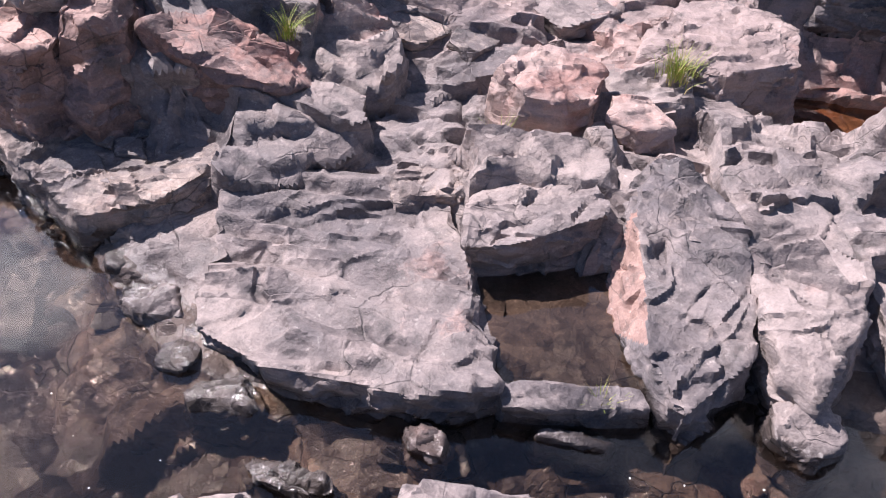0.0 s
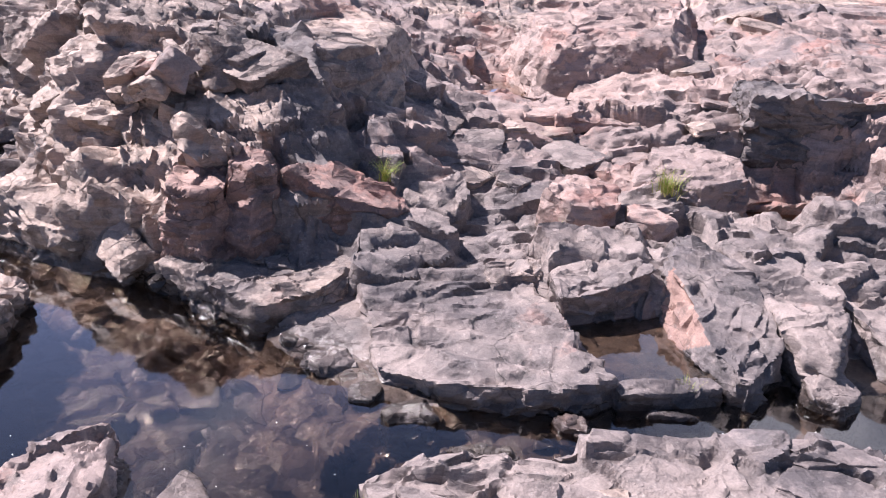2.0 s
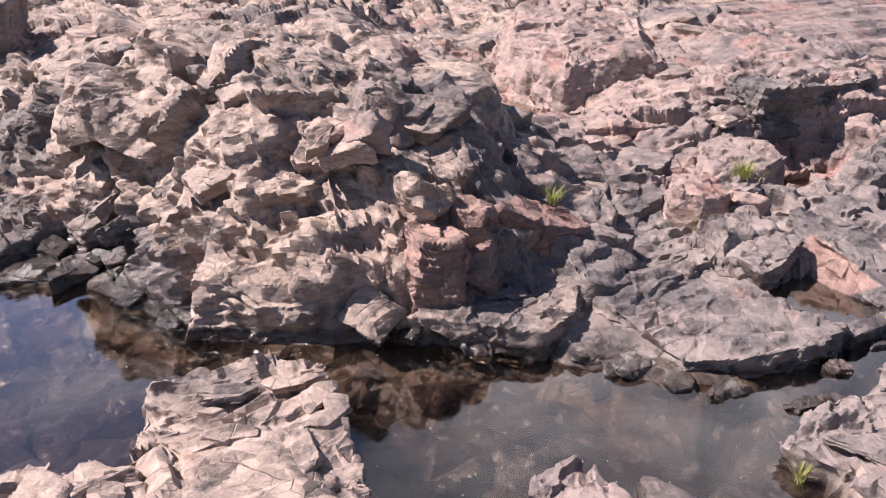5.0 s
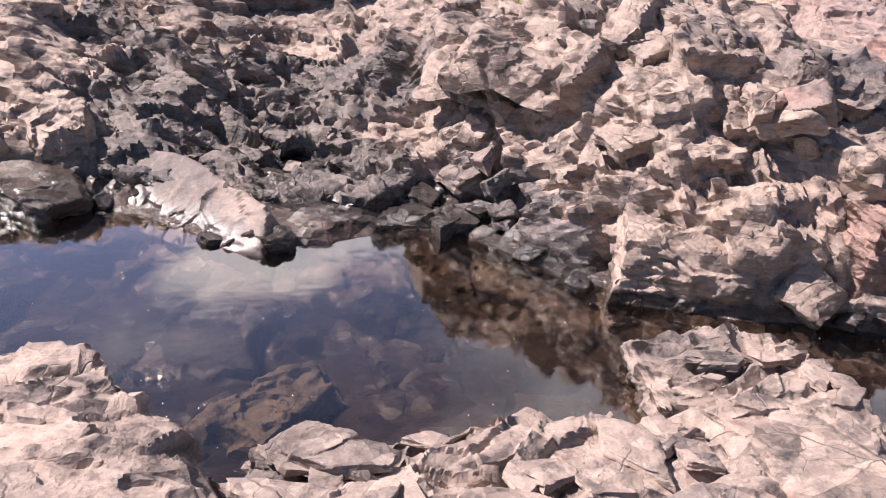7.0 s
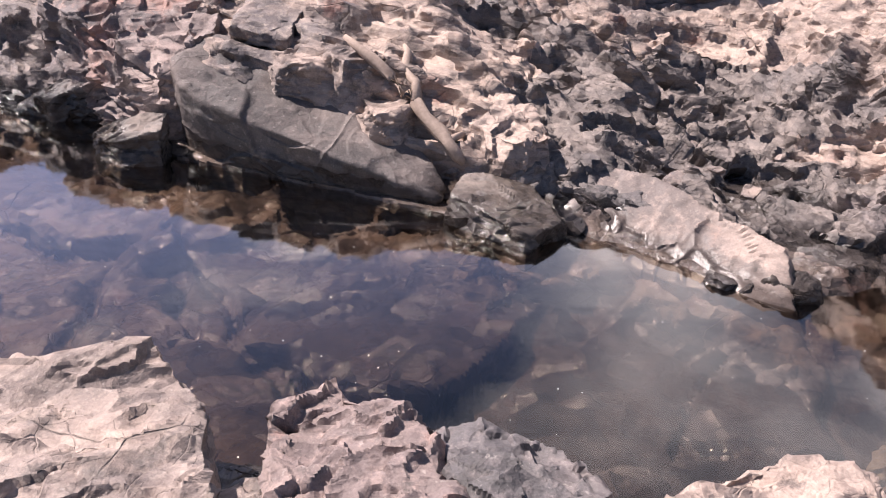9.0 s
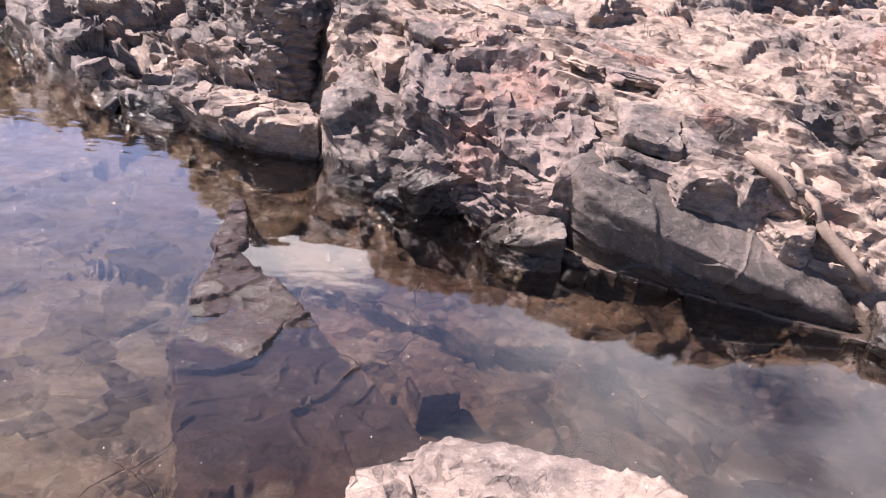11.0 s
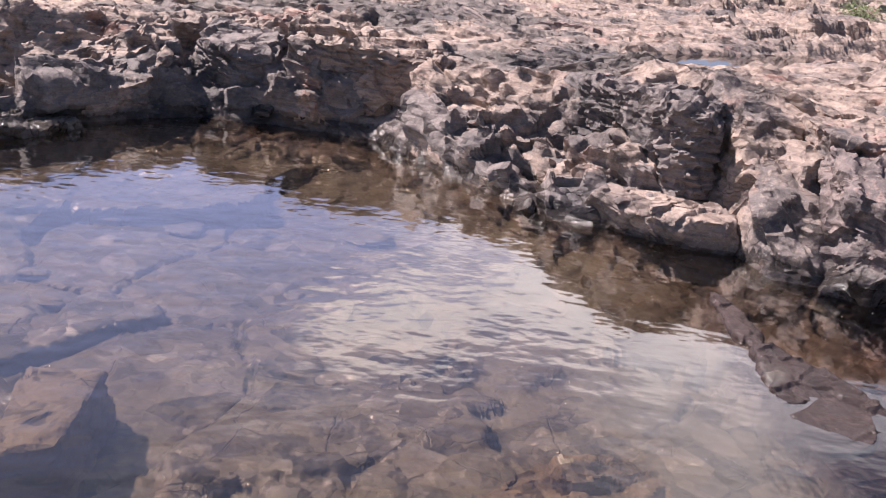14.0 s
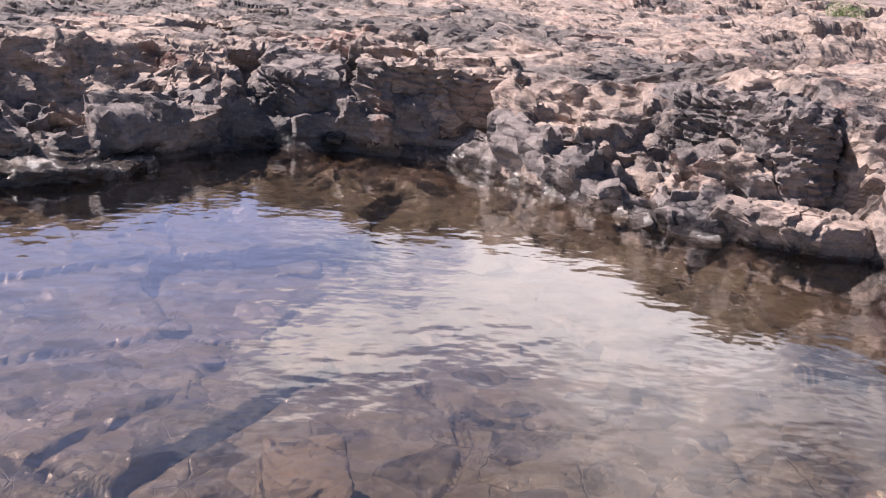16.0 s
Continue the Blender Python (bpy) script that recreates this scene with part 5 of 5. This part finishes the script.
def grass_tuft(x, y, z, high, blades, spread, mats, label, seed):
    rng = random.Random(seed)
    bm = bmesh.new()
    for _ in range(blades):
        a, r = rng.uniform(0, 2 * math.pi), abs(rng.gauss(0, 0.3)) * spread
        root = Vector((r * math.cos(a), r * math.sin(a), 0))
        a += rng.gauss(0, 0.7)
        out, tall, wide = rng.uniform(0.15, 0.9), high * rng.uniform(0.5, 1.1), rng.uniform(0.0015, 0.003)
        side = Vector((-math.sin(a), math.cos(a), 0)) * wide
        last = None
        for k in range(5):
            t = k / 4
            c = root + Vector((math.cos(a), math.sin(a), 0)) * out * tall * t ** 1.8 + Vector((0, 0, tall * (t - 0.25 * out * t * t)))
            pair = [bm.verts.new(c - side * (1 - t * 0.9)), bm.verts.new(c + side * (1 - t * 0.9))]
            if last:
                bm.faces.new((last[0], last[1], pair[1], pair[0])).material_index = rng.random() < 0.35
            last = pair
    me = bpy.data.meshes.new("grass_tuft")
    bm.to_mesh(me)
    bm.free()
    for m in mats:
        me.materials.append(m)
    ob = new("grass_tuft", me)
    ob.location = (x, y, max(z, ground_height(x, y)))
    return tagged(ob, label, "grass")


grass_tuft(0.14, 2.9, 0.42, 0.12, 90, 0.06, (M_GRASS, M_DRY), "small yellow-green grass tuft in a rock crack", 1)
grass_tuft(1.02, 2.58, 0.2, 0.13, 40, 0.05, (M_GRASS, M_DRY), "thin green grass tuft behind the boulder", 2)
grass_tuft(1.7, 2.94, 0.24, 0.13, 160, 0.14, (M_GRASS, M_DRY), "wide pale green grass tuft among pink boulders", 3)
grass_tuft(1.38, 1.53, 0.03, 0.09, 36, 0.04, (M_GRASS, M_DRY), "small pale grass tuft at the waterline", 4)
grass_tuft(0.06, 0.86, 0.0, 0.12, 40, 0.06, (M_DRY, M_GRASS), "dry grass sprig at the slab's foot", 5)
grass_tuft(-1.63, 5.14, 0.9, 0.12, 120, 0.12, (M_GRASS, M_DRY), "yellow-green grass tuft on the rock shelf", 6)
grass_tuft(-1.27, 5.34, 0.9, 0.12, 120, 0.14, (M_DRY, M_GRASS), "yellow-green grass tuft on the rock shelf", 7)
grass_tuft(-3.45, 9.2, 1.18, 0.14, 120, 0.14, (M_GRASS, M_DRY), "yellow-green grass tuft between tan boulders", 8)


def bush(x, y, z, wide, high, label, seed):
    """A low shrub: a few bent stems and many small leaves."""
    rng = random.Random(seed)
    root = new("bush")
    root.location = (x, y, z)
    stems, leaves = bmesh.new(), bmesh.new()
    for _ in range(14):
        a, tip = rng.uniform(0, 2 * math.pi), rng.uniform(0.4, 1.0)
        end = Vector((math.cos(a) * wide * tip, math.sin(a) * wide * tip, high * rng.uniform(0.5, 1.0)))
        branch([(0, 0, 0), end * 0.5 + Vector((0, 0, 0.1)), end], (0.012, 0.008, 0.003), stems)
        for _ in range(90):
            c = end * rng.uniform(0.35, 1.05) + Vector((rng.gauss(0, 0.1), rng.gauss(0, 0.1), rng.gauss(0.03, 0.08)))
            d = Vector((rng.gauss(0, 1), rng.gauss(0, 1), rng.gauss(0, 0.6))).normalized()
            u = d.orthogonal().normalized() * 0.009
            long = d * rng.uniform(0.03, 0.06)
            leaves.faces.new([leaves.verts.new(p) for p in (c, c + long * 0.5 + u, c + long, c + long * 0.5 - u)])
    for name, bm, mat in (("stems", stems, M_WOOD), ("leaves", leaves, M_LEAF)):
        me = bpy.data.meshes.new(name)
        bm.to_mesh(me)
        bm.free()
        me.materials.append(mat)
        new(name, me).parent = root
    return tagged(root, label, "bush")


def branch(points, radii, bm):
    last = None
    for k, (c, r) in enumerate(zip(points, radii)):
        c = Vector(c)
        d = (Vector(points[min(k + 1, len(points) - 1)]) - Vector(points[max(k - 1, 0)])).normalized()
        u = d.orthogonal().normalized()
        w = d.cross(u)
        loop = [bm.verts.new(c + (u * math.cos(a) + w * math.sin(a)) * r * random.uniform(0.85, 1.15)) for a in np.linspace(0, 2 * math.pi, 9)[:-1]]
        if last:
            for i in range(8):
                bm.faces.new((last[i], last[(i + 1) % 8], loop[(i + 1) % 8], loop[i])).smooth = True
        else:
            bm.faces.new(loop[::-1])
        last = loop
    bm.faces.new(last)


def driftwood(parts, label):
    root = new("driftwood_branch")
    root.location = parts[0][1][0]
    for name, pts, radii in parts:
        bm = bmesh.new()
        branch([Vector(p) - root.location for p in pts], radii, bm)
        me = bpy.data.meshes.new(name)
        bm.to_mesh(me)
        bm.free()
        me.materials.append(M_WOOD)
        new(name, me).parent = root
    return tagged(root, label, "driftwood")


driftwood((("stem", [(-4.84, 4.9, 0.19), (-4.87, 4.9, 0.23), (-4.92, 4.95, 0.29), (-4.945, 5.01, 0.32), (-5.02, 5.07, 0.38), (-5.06, 5.15, 0.43), (-5.11, 5.19, 0.465)], (0.022, 0.036, 0.03, 0.04, 0.034, 0.042, 0.036)),
           ("fork", [(-5.06, 5.15, 0.43), (-5.05, 5.25, 0.51), (-5.1, 5.34, 0.55), (-5.07, 5.44, 0.62), (-5.08, 5.5, 0.64)], (0.034, 0.026, 0.03, 0.02, 0.01)),
           ("fork", [(-5.11, 5.19, 0.465), (-5.18, 5.29, 0.53), (-5.27, 5.33, 0.6), (-5.35, 5.42, 0.64), (-5.42, 5.46, 0.69)], (0.036, 0.03, 0.034, 0.024, 0.014)),
           ("root", [(-4.92, 4.95, 0.29), (-4.84, 5.0, 0.31), (-4.79, 5.06, 0.3)], (0.026, 0.018, 0.008))), "weathered forked driftwood branch lying on the rocks")


def floating_specks(count, seed):
    """Scum, seeds and bits of leaf adrift on the water."""
    rng = random.Random(seed)
    bm = bmesh.new()
    for _ in range(count):
        x = rng.uniform(-12.5, 2)
        y = float(shore(x)) - rng.uniform(0.1, 3.2)
        r = rng.uniform(0.0015, 0.0036)
        bm.faces.new([bm.verts.new((x + r * math.cos(a) * rng.uniform(0.6, 1.3), y + r * math.sin(a) * rng.uniform(0.6, 1.3), 0.0025)) for a in np.linspace(0, 2 * math.pi, 7)[:-1]])
    me = bpy.data.meshes.new("floating_specks")
    bm.to_mesh(me)
    bm.free()
    me.materials.append(plain_material("pale_scum", (0.7, 0.68, 0.62), 0.6, 0.1))
    return tagged(new("floating_specks", me), "pale specks of scum drifting on the water", "scum", kind="stuff")


floating_specks(420, 5)
bush(-0.88, 16.08, 1.1, 0.45, 0.5, "low green bush growing among the rocks", 3)
